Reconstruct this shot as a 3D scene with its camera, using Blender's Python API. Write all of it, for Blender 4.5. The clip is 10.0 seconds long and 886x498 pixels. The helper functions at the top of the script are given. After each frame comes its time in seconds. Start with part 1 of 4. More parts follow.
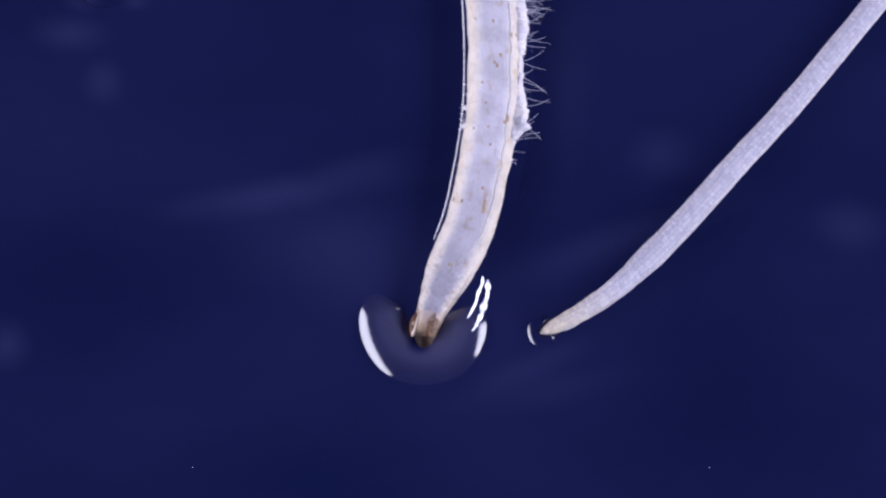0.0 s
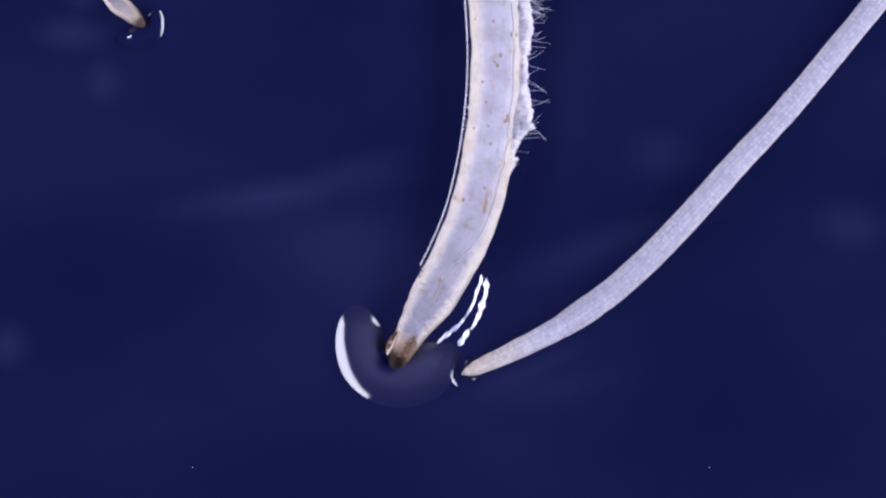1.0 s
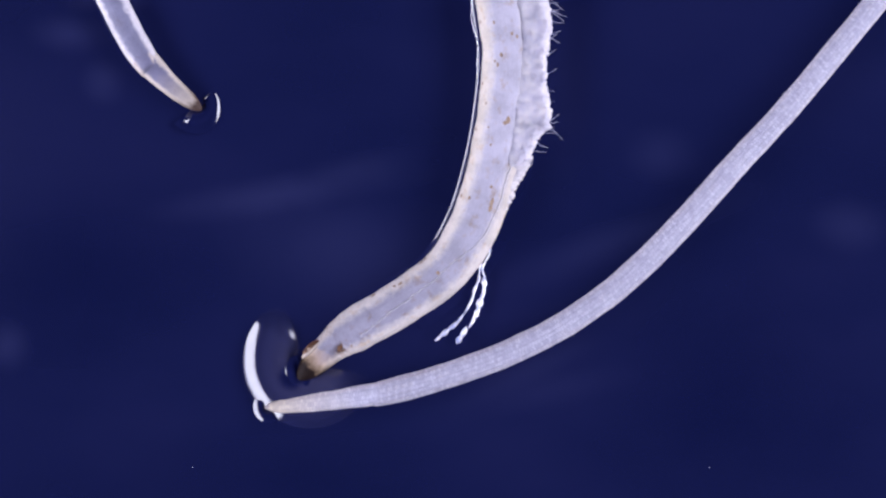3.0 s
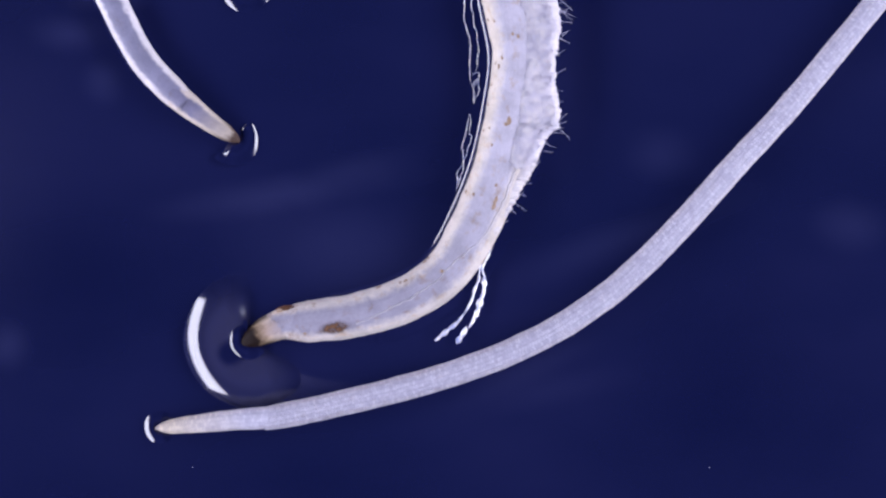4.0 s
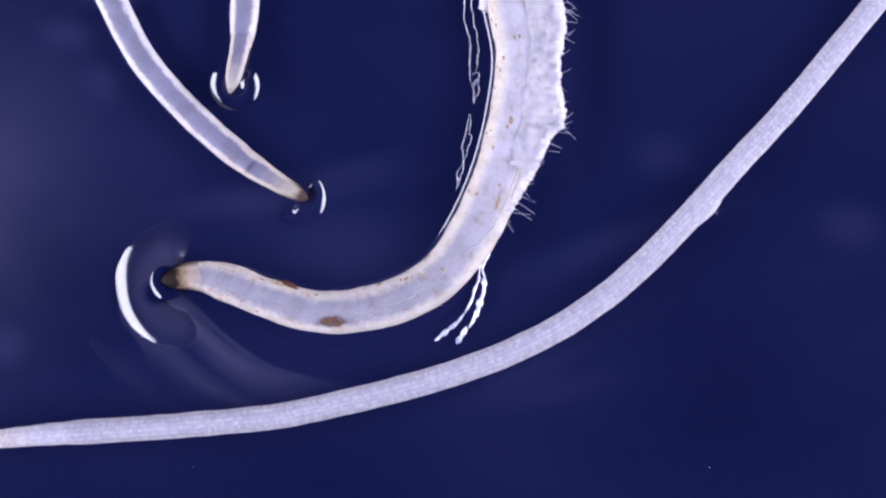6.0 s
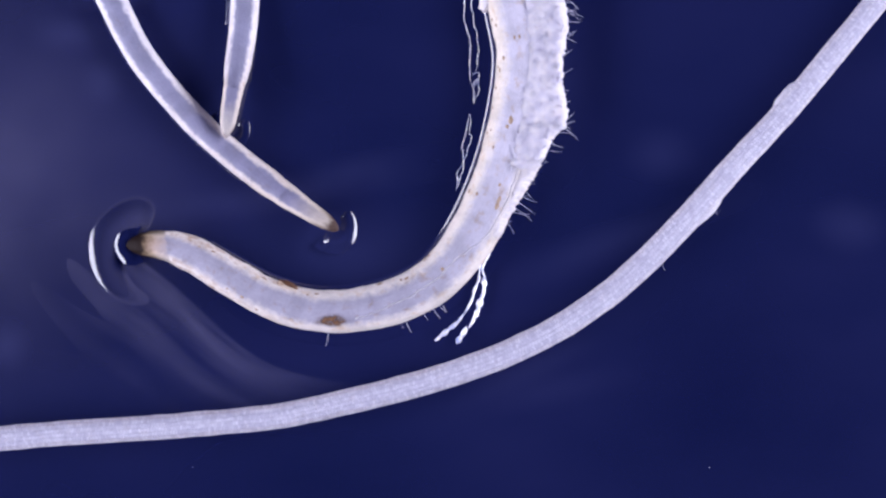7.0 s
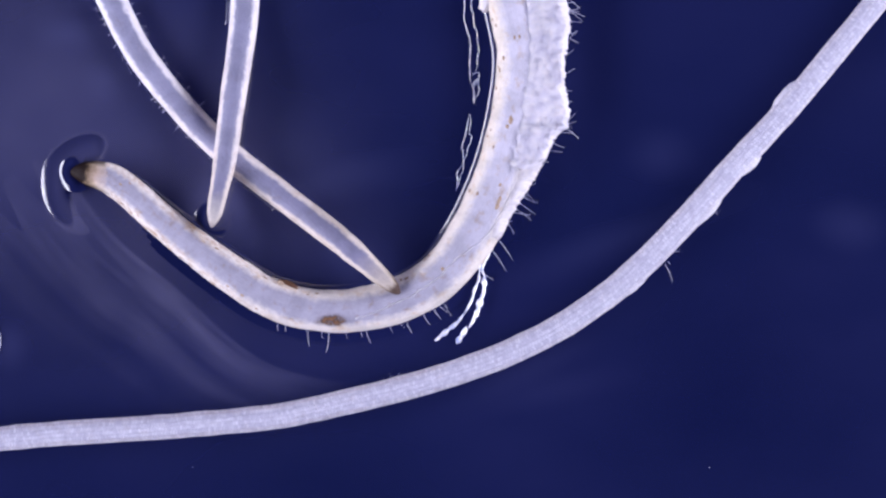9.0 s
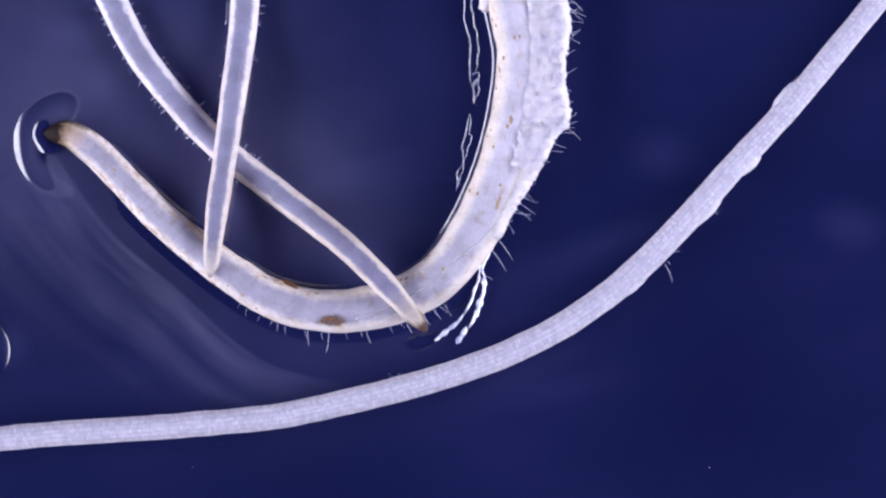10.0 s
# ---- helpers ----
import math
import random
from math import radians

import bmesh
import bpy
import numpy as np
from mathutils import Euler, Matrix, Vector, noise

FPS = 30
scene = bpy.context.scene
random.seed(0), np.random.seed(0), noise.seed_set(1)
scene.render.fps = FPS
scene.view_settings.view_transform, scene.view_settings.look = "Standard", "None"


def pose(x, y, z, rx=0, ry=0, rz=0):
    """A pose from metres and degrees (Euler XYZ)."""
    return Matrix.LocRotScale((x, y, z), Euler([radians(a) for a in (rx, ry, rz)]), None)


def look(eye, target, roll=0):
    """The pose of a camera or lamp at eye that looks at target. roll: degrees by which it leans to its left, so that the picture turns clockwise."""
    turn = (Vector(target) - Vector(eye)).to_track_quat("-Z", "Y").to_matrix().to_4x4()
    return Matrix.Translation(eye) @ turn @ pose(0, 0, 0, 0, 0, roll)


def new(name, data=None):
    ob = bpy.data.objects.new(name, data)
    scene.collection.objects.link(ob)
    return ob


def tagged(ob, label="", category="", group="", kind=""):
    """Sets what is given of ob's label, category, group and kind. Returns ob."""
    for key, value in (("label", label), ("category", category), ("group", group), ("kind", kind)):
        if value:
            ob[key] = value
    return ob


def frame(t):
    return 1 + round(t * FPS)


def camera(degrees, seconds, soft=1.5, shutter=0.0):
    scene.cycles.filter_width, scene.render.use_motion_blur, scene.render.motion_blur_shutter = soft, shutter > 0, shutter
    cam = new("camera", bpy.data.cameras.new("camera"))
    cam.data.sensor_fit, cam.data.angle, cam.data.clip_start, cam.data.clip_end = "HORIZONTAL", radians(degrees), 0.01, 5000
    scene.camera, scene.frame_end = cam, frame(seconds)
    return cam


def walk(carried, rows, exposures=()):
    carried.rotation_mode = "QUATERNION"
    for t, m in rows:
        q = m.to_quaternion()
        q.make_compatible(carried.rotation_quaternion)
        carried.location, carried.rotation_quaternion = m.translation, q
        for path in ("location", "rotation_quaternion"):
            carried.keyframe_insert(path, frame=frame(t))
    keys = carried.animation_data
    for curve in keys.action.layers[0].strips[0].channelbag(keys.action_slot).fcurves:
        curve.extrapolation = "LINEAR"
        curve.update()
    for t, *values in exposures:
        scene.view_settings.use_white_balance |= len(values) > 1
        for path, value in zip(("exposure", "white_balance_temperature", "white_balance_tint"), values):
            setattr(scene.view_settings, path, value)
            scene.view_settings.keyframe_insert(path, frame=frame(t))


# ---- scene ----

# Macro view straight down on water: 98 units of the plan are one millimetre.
U = 0.016 / 1568.0
LENS = 20.0
HIGH = 784.0 / math.tan(radians(LENS / 2))


def spot(x, y, z=0.0):
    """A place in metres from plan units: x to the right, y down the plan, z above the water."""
    return Vector(((x - 784.0) * U, (441.0 - y) * U, z * U))


cam = camera(LENS, 10.0, soft=2.4)
overhead = Matrix.Translation((0, 0, HIGH * U))
walk(cam, [(0.0, overhead), (10.0, overhead)], [(0.0, 0.03), (2.5, 0.10), (4.5, 0.16), (5.0, 0.33), (5.5, 0.31), (7.0, 0.28), (8.5, 0.29), (10.0, 0.33)])

# ---- light: two long strip lamps low beside the dish, closed in by added blue bounce panels ----
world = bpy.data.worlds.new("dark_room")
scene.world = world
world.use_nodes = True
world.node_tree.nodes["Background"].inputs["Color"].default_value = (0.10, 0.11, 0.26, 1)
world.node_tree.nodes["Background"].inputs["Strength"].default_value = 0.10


def strip_lamp(name, eye, aim, wide, long, watts, colour):
    data = bpy.data.lights.new(name, "AREA")
    data.shape, data.size, data.size_y, data.energy, data.color = "RECTANGLE", wide, long, watts, colour
    ob = new(name, data)
    ob.matrix_world = look(eye, aim)
    return ob


strip_lamp("strip_lamp", (-0.083, -0.020, 0.036), (0, 0, 0), 0.180, 0.022, 0.190, (0.805, 0.80, 1.0))
strip_lamp("strip_lamp", (0.085, 0.010, 0.036), (0, 0, 0), 0.150, 0.022, 0.170, (0.805, 0.80, 1.0))


# ---- materials ----
class Mat:
    """A small node builder round one Principled surface."""

    def __init__(self, name, rough=0.5, ior=1.4, spec=0.5):
        self.mat = bpy.data.materials.new(name)
        self.mat.use_nodes = True
        self.t = self.mat.node_tree
        self.p = self.t.nodes["Principled BSDF"]
        self.p.inputs["Roughness"].default_value = rough
        self.p.inputs["IOR"].default_value = ior
        self.p.inputs["Specular IOR Level"].default_value = spec

    def node(self, kind, links=(), **values):
        n = self.t.nodes.new(kind)
        for k, v in values.items():
            setattr(n, k, v)
        for k, v in dict(links).items():
            if isinstance(v, bpy.types.NodeSocket):
                self.t.links.new(v, n.inputs[k])
            else:
                n.inputs[k].default_value = v
        return n

    def noise(self, vec, scale, detail=3.0, rough=0.5):
        return self.node("ShaderNodeTexNoise", {"Vector": vec, "Scale": scale, "Detail": detail, "Roughness": rough}).outputs["Fac"]

    def ramp(self, fac, stops):
        n = self.node("ShaderNodeValToRGB", {"Fac": fac})
        e = n.color_ramp.elements
        while len(e) < len(stops):
            e.new(0.5)
        for el, (at, c) in zip(e, stops):
            el.position, el.color = at, (*c, 1)
        return n.outputs["Color"]

    def mix(self, fac, a, b, mode="MIX"):
        n = self.node("ShaderNodeMix", data_type="RGBA", blend_type=mode)
        for i, v in ((0, fac), (6, a), (7, b)):
            if isinstance(v, bpy.types.NodeSocket):
                self.t.links.new(v, n.inputs[i])
            else:
                n.inputs[i].default_value = v if i == 0 else (*v, 1)
        return n.outputs[2]

    def stretch(self, vec, sx, sy, sz):
        return self.node("ShaderNodeMapping", {"Vector": vec, "Scale": (sx, sy, sz)}).outputs["Vector"]

    def attr(self, name, out="Vector"):
        return self.node("ShaderNodeAttribute", attribute_name=name).outputs[out]

    def colour(self, socket):
        self.t.links.new(socket, self.p.inputs["Base Color"])
        return self

    def bump(self, height, strength, distance):
        b = self.node("ShaderNodeBump", {"Height": height, "Strength": strength, "Distance": distance})
        self.t.links.new(b.outputs["Normal"], self.p.inputs["Normal"])
        return self


def water_material():
    """Dark blue water: soft streaks and round patches of haze, and darker ones, are painted into its colour."""
    m = Mat("murky_blue_water", 0.5, 1.33, 0.0)
    m.p.inputs["Coat Weight"].default_value = 1.0
    m.p.inputs["Coat Roughness"].default_value = 0.085
    m.p.inputs["Coat IOR"].default_value = 1.62
    where = m.node("ShaderNodeNewGeometry").outputs["Position"]
    big = m.noise(m.stretch(where, 120, 260, 150), 1.0, 3.0, 0.5)
    col = m.ramp(big, [(0.30, (0.0042, 0.0068, 0.038)), (0.50, (0.0070, 0.0096, 0.048)), (0.72, (0.0105, 0.0128, 0.057))])
    fray = m.noise(where, 420, 3.0, 0.55)
    for x, y, long, wide, turn, thick in WATER_PATCHES:
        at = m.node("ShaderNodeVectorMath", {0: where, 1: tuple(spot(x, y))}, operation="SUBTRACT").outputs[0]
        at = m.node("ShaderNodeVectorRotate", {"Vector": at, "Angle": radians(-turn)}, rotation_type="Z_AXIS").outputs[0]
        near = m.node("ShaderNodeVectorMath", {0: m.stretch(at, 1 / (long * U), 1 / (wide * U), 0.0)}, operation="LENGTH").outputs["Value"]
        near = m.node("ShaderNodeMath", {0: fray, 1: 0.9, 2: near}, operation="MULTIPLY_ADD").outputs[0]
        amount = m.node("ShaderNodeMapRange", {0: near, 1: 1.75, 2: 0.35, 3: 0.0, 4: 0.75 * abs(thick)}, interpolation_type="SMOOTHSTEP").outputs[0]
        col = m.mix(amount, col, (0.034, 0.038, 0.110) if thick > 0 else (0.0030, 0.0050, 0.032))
    m.colour(col)
    return m.mat


# light haze (and darker patches, below zero) painted into the water: place, half length, half width, turn, strength
# the patch at (610, 440) lifts water that lies in the roots' shade
WATER_PATCHES = ((150, 480, 300, 170, 10, -0.8), (610, 440, 210, 110, -10, 0.4), (490, 345, 240, 36, 8, 0.55), (620, 300, 120, 30, 10, 0.3), (125, 60, 75, 38, 0, 0.55), (182, 142, 38, 42, 0, 0.45), (150, 0, 40, 26, 0, 0.5), (240, 2, 32, 22, 0, 0.45),
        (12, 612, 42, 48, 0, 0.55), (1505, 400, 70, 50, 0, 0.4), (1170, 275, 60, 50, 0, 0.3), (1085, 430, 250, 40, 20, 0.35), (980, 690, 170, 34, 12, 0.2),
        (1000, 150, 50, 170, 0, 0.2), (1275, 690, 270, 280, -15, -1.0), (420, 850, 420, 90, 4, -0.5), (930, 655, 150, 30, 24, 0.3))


def veil_material():
    """Thin added sheet that stands in for soft haze: mostly clear, a little white."""
    m = Mat("haze_sheet_white", 0.6, 1.35, 0.0)
    m.p.inputs["Base Color"].default_value = (0.60, 0.57, 0.86, 1)
    where = m.node("ShaderNodeNewGeometry").outputs["Position"]
    soft = m.node("ShaderNodeMapRange", {0: m.noise(where, 230, 3.0, 0.5), 1: 0.30, 2: 0.70, 3: 0.35, 4: 1.6}).outputs[0]
    lane = m.node("ShaderNodeMapRange", {0: m.noise(m.attr("lane"), 1.0, 3.0, 0.5), 1: 0.34, 2: 0.66, 3: 0.15, 4: 1.7}).outputs[0]
    thick = m.node("ShaderNodeMath", {0: m.node("ShaderNodeMath", {0: soft, 1: lane}, operation="MULTIPLY").outputs[0], 1: m.attr("veil", "Fac")}, operation="MULTIPLY").outputs[0]
    m.t.links.new(thick, m.p.inputs["Alpha"])
    return m.mat


def core_and_flank(m, rest, tones, band, mottle=0.82):
    """The bluish core that shows between the cream flanks of a translucent root, younger tissue darker and clearer."""
    side = m.attr("across", "Fac")
    wob = m.noise(m.stretch(rest, 0.035, 0.05, 0.05), 1.0, 4.0, 0.65)
    add = m.node("ShaderNodeMath", {0: wob, 1: 0.5}, operation="SUBTRACT").outputs[0]
    moved = m.node("ShaderNodeMath", {0: add, 1: 0.50, 2: side}, operation="MULTIPLY_ADD").outputs[0]
    bead = m.noise(m.stretch(rest, 0.16, 0.10, 0.10), 1.0, 2.0, 0.5)
    bead = m.node("ShaderNodeMath", {0: bead, 1: 0.5}, operation="SUBTRACT").outputs[0]
    moved = m.node("ShaderNodeMath", {0: bead, 1: 0.26, 2: moved}, operation="MULTIPLY_ADD").outputs[0]
    centre, flank, young_centre, young_flank, at = tones
    patch = m.ramp(m.noise(m.stretch(rest, 0.030, 0.02, 0.02), 1.0, 3.0, 0.6), [(0.36, (mottle, mottle, mottle)), (0.60, (1.0, 1.0, 1.0))])
    old = m.ramp(moved, [(band[0], centre), (band[1], flank)])
    young = m.ramp(moved, [(band[0], young_centre), (band[1], young_flank)])
    along = m.node("ShaderNodeSeparateXYZ", {0: m.attr("age")}).outputs["X"]
    return m.mix(1.0, m.mix(m.node("ShaderNodeMapRange", {0: along, 1: at[0], 2: at[1]}).outputs[0], old, young), patch, "MULTIPLY")


def cell_walls(m, rest):
    """Long rows of small cells, a little uneven."""
    sway = m.node("ShaderNodeVectorMath", {0: m.node("ShaderNodeTexNoise", {"Vector": m.stretch(rest, 0.05, 0.12, 0.12), "Scale": 1.0}).outputs["Color"], 1: (4.0, 3.0, 0.0)}, operation="MULTIPLY").outputs[0]
    at = m.node("ShaderNodeVectorMath", {0: rest, 1: sway}, operation="ADD").outputs[0]
    return m.node("ShaderNodeTexBrick", {"Vector": at, "Color1": (1, 1, 1, 1), "Color2": (0.76, 0.75, 0.80, 1), "Mortar": (0.61, 0.60, 0.66, 1), "Scale": 1.0, "Mortar Size": 0.55,
                                         "Mortar Smooth": 0.8, "Brick Width": 5.2, "Row Height": 8.0})


def root_material(name, tones, fine, spots=0.0, lines=0.5, band=(0.42, 0.74), fresh_at=860.0, tiles=0.0):
    """Root skin: core and flanks, cell files along it, glinting cells, faint stains."""
    m = Mat(name, 0.40, 1.38, 0.4)
    rest = m.attr("rest")
    col = core_and_flank(m, rest, tones, band, 1.0 if tiles else 0.82)
    cells = m.node("ShaderNodeTexVoronoi", {"Vector": m.stretch(rest, 0.16, 0.34, 0.34), "Scale": 1.0}).outputs["Distance"]
    files = m.noise(m.stretch(rest, 0.02, 0.60, 0.60), 1.0, 3.0, 0.7)
    grain = m.noise(m.stretch(rest, 0.22, 0.40, 0.40), 1.0, 2.0, 0.6)
    col = m.mix(lines, col, m.ramp(files, [(0.35, (0.70, 0.70, 0.75)), (0.62, (1, 1, 1))]), "MULTIPLY")
    col = m.mix(lines, col, m.ramp(grain, [(0.38, (0.80, 0.79, 0.82)), (0.60, (1, 1, 1))]), "MULTIPLY")
    blot = m.noise(m.stretch(rest, 0.05, 0.06, 0.06), 1.0, 4.0, 0.65)
    col = m.mix(spots, col, m.ramp(blot, [(0.55, (1, 1, 1)), (0.70, (0.84, 0.68, 0.48))]), "MULTIPLY")
    edge = m.node("ShaderNodeMapRange", {0: m.attr("across", "Fac"), 1: 0.45, 2: 0.80}).outputs[0]
    fresh = m.node("ShaderNodeMapRange", {0: m.node("ShaderNodeSeparateXYZ", {0: m.attr("age")}).outputs["X"], 1: fresh_at, 2: fresh_at + 300.0}).outputs[0]
    gold = m.node("ShaderNodeMapRange", {0: m.noise(m.stretch(rest, 0.055, 0.09, 0.09), 1.0, 5.0, 0.72), 1: 0.47, 2: 0.60}).outputs[0]
    gold = m.node("ShaderNodeMath", {0: gold, 1: m.node("ShaderNodeMath", {0: edge, 1: fresh}, operation="MULTIPLY").outputs[0]}, operation="MULTIPLY").outputs[0]
    col = m.mix(m.node("ShaderNodeMath", {0: gold, 1: spots}, operation="MULTIPLY").outputs[0], col, (0.36, 0.20, 0.085))
    if tiles:
        wall = cell_walls(m, rest)
        col = m.mix(tiles, col, wall.outputs["Color"], "MULTIPLY")
        cells = m.node("ShaderNodeMath", {0: cells, 1: wall.outputs["Fac"]}, operation="SUBTRACT").outputs[0]
    m.colour(col)
    both = m.node("ShaderNodeMath", {0: cells, 1: grain}, operation="ADD").outputs[0]
    m.bump(both, fine, 2.0 * U)
    return m.mat


def tip_material(name, tones, pale, dark, at, lines=0.3, band=(0.30, 0.86), reach=52.0, tiles=0.0):
    """Root tip: the root's own tissue, yellowing forward and browning into the cap."""
    m = Mat(name, 0.5, 1.38, 0.15)
    rest = m.attr("rest")
    skin = core_and_flank(m, rest, tones, band)
    along = m.node("ShaderNodeSeparateXYZ", {0: rest}).outputs["X"]
    n = m.noise(m.stretch(rest, 0.06, 0.07, 0.07), 1.0, 4.0, 0.65)
    near = m.node("ShaderNodeMath", {0: n, 1: 30.0, 2: along}, operation="MULTIPLY_ADD").outputs[0]
    young = m.node("ShaderNodeMapRange", {0: near, 1: -reach, 2: 5.0}).outputs[0]
    cap = m.node("ShaderNodeMapRange", {0: near, 1: 15.0 - 1.6 * at, 2: 15.0 - 0.9 * at}).outputs[0]
    edge = m.node("ShaderNodeMapRange", {0: m.attr("across", "Fac"), 1: 0.58, 2: 0.92}).outputs[0]
    run = m.node("ShaderNodeMapRange", {0: near, 1: 15.0 - 3.4 * at, 2: 15.0 - 1.2 * at}).outputs[0]
    streak = m.node("ShaderNodeMath", {0: edge, 1: run}, operation="MULTIPLY").outputs[0]
    brown = m.node("ShaderNodeMath", {0: cap, 1: streak}, operation="MAXIMUM").outputs[0]
    files = m.noise(m.stretch(rest, 0.02, 0.60, 0.60), 1.0, 3.0, 0.7)
    grain = m.noise(m.stretch(rest, 0.22, 0.40, 0.40), 1.0, 2.0, 0.6)
    col = m.mix(brown, m.mix(young, skin, pale), dark)
    if tiles:
        col = m.mix(tiles, col, cell_walls(m, rest).outputs["Color"], "MULTIPLY")
    col = m.mix(lines, col, m.ramp(files, [(0.35, (0.70, 0.70, 0.75)), (0.62, (1, 1, 1))]), "MULTIPLY")
    m.colour(m.mix(lines, col, m.ramp(grain, [(0.38, (0.80, 0.79, 0.82)), (0.60, (1, 1, 1))]), "MULTIPLY"))
    m.bump(grain, 0.5, 2.0 * U)
    return m.mat


def plain_material(name, a, b, scale, rough=0.4, bump=0.3, ior=1.4):
    m = Mat(name, rough, ior)
    where = m.node("ShaderNodeTexCoord").outputs["Object"]
    n = m.noise(where, scale / U, 4.0, 0.6)
    m.colour(m.ramp(n, [(0.35, a), (0.65, b)]))
    m.bump(n, bump, 2.0 * U)
    return m.mat


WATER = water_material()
VEIL = veil_material()
THICK_TONES = (0.68, 0.65, 0.71), (0.81, 0.725, 0.605), (0.43, 0.41, 0.475), (0.86, 0.785, 0.69), (380, 720)
LONG_TONES = (0.84, 0.82, 0.89), (0.98, 0.945, 0.96), (0.76, 0.745, 0.81), (0.87, 0.83, 0.86), (500, 1500)
LONG_TIP_TONES = (0.83, 0.81, 0.88), (0.93, 0.89, 0.90), (0.80, 0.785, 0.85), (0.91, 0.87, 0.89), (300, 1400)
YOUNG_TONES = (0.32, 0.315, 0.42), (0.88, 0.835, 0.84), (0.25, 0.24, 0.33), (0.74, 0.65, 0.55), (200, 700)
SKIN_THICK = root_material("thick_root_skin", THICK_TONES, 0.3, 0.75, 0.3)
SKIN_LONG = root_material("long_root_skin", LONG_TONES, 0.8, 0.15, 0.6, (0.55, 0.78), tiles=1.0)
SKIN_YOUNG = root_material("young_root_skin", YOUNG_TONES, 0.4, 0.28, 0.35, (0.50, 0.72), fresh_at=200.0)
TIP_THICK = tip_material("thick_root_tip", THICK_TONES, (0.64, 0.40, 0.14), (0.020, 0.012, 0.010), 36.0, band=(0.42, 0.74), reach=84.0)
TIP_PALE = tip_material("pale_root_tip", LONG_TIP_TONES, (0.90, 0.79, 0.58), (0.50, 0.44, 0.40), 8.0, 0.5, (0.55, 0.78), reach=150.0, tiles=0.95)
TIP_DARK = tip_material("young_root_tip", YOUNG_TONES, (0.64, 0.55, 0.42), (0.10, 0.065, 0.05), 16.0, 0.35, (0.50, 0.72), 80.0)
TIP_DROP = tip_material("straight_root_tip", YOUNG_TONES, (0.62, 0.56, 0.48), (0.42, 0.36, 0.32), 8.0, 0.35, (0.50, 0.72))
MAT_CRUST = plain_material("root_hair_felt", (0.64, 0.61, 0.665), (0.82, 0.77, 0.745), 0.05, 0.40, 0.2)
HAIR = plain_material("root_hair", (0.80, 0.79, 0.88), (0.93, 0.92, 0.97), 0.05, 0.25, 0.1, 1.55)
BROWN = plain_material("brown_stain", (0.30, 0.195, 0.115), (0.56, 0.43, 0.31), 0.15, 0.5, 0.3)
MAT_CRUST.node_tree.nodes["Principled BSDF"].inputs["Subsurface Weight"].default_value = 0.7
MAT_CRUST.node_tree.nodes["Principled BSDF"].inputs["Subsurface Radius"].default_value = (1.0, 0.95, 1.0)
MAT_CRUST.node_tree.nodes["Principled BSDF"].inputs["Subsurface Scale"].default_value = 16.0 * U
NODULE = plain_material("pale_nodule", (0.62, 0.60, 0.655), (0.76, 0.73, 0.77), 0.12, 0.4, 0.4)
FLANK = plain_material("pale_root_flank", (0.64, 0.60, 0.61), (0.80, 0.74, 0.68), 0.03, 0.4, 0.3)
CALLUS = plain_material("cream_callus", (0.56, 0.44, 0.32), (0.70, 0.60, 0.48), 0.1, 0.4, 0.3)
STAIN = plain_material("dark_brown_stain", (0.075, 0.033, 0.017), (0.18, 0.085, 0.04), 0.15, 0.5, 0.3)
# near-white colour puts the water's glint into the strips
GLINT_WHITE = plain_material("pale_glint", (0.30, 0.36, 0.62), (0.93, 0.93, 0.99), 0.09, 0.15, 0.4, 2.2)
SOFT_STAIN = Mat("soft_brown_stain", 0.45)
SOFT_STAIN.t.links.new(SOFT_STAIN.ramp(SOFT_STAIN.noise(SOFT_STAIN.node("ShaderNodeTexCoord").outputs["Object"], 0.12 / U, 4.0, 0.6), [(0.35, (0.070, 0.032, 0.017)), (0.65, (0.22, 0.12, 0.065))]), SOFT_STAIN.p.inputs["Base Color"])
patchy = SOFT_STAIN.node("ShaderNodeMapRange", {0: SOFT_STAIN.noise(SOFT_STAIN.node("ShaderNodeTexCoord").outputs["Object"], 0.11 / U, 4.0, 0.65), 1: 0.36, 2: 0.56, 3: 0.15, 4: 1.25}).outputs[0]
SOFT_STAIN.t.links.new(SOFT_STAIN.node("ShaderNodeMath", {0: patchy, 1: SOFT_STAIN.attr("veil", "Fac")}, operation="MULTIPLY", use_clamp=True).outputs[0], SOFT_STAIN.p.inputs["Alpha"])
# blue picked for the fill light that these out-of-view panels throw back
BOUNCE_BLUE = plain_material("blue_bounce_paint", (0.036, 0.050, 0.24), (0.044, 0.060, 0.28), 0.001, 0.8, 0.1)


# ---- mesh helpers ----
def part(name, bm, material, parent=None, label=""):
    me = bpy.data.meshes.new(name)
    bm.to_mesh(me)
    bm.free()
    return mesh_part(name, me, material, parent, label)


def mesh_part(name, me, material, parent=None, label=""):
    me.materials.append(material)
    for p in me.polygons:
        p.use_smooth = True
    ob = new(name, me)
    ob.parent = parent
    return tagged(ob, label)


def thing(name, label, category, group=""):
    ob = new(name)
    ob.empty_display_size = 0.001
    return tagged(ob, label, category, group)


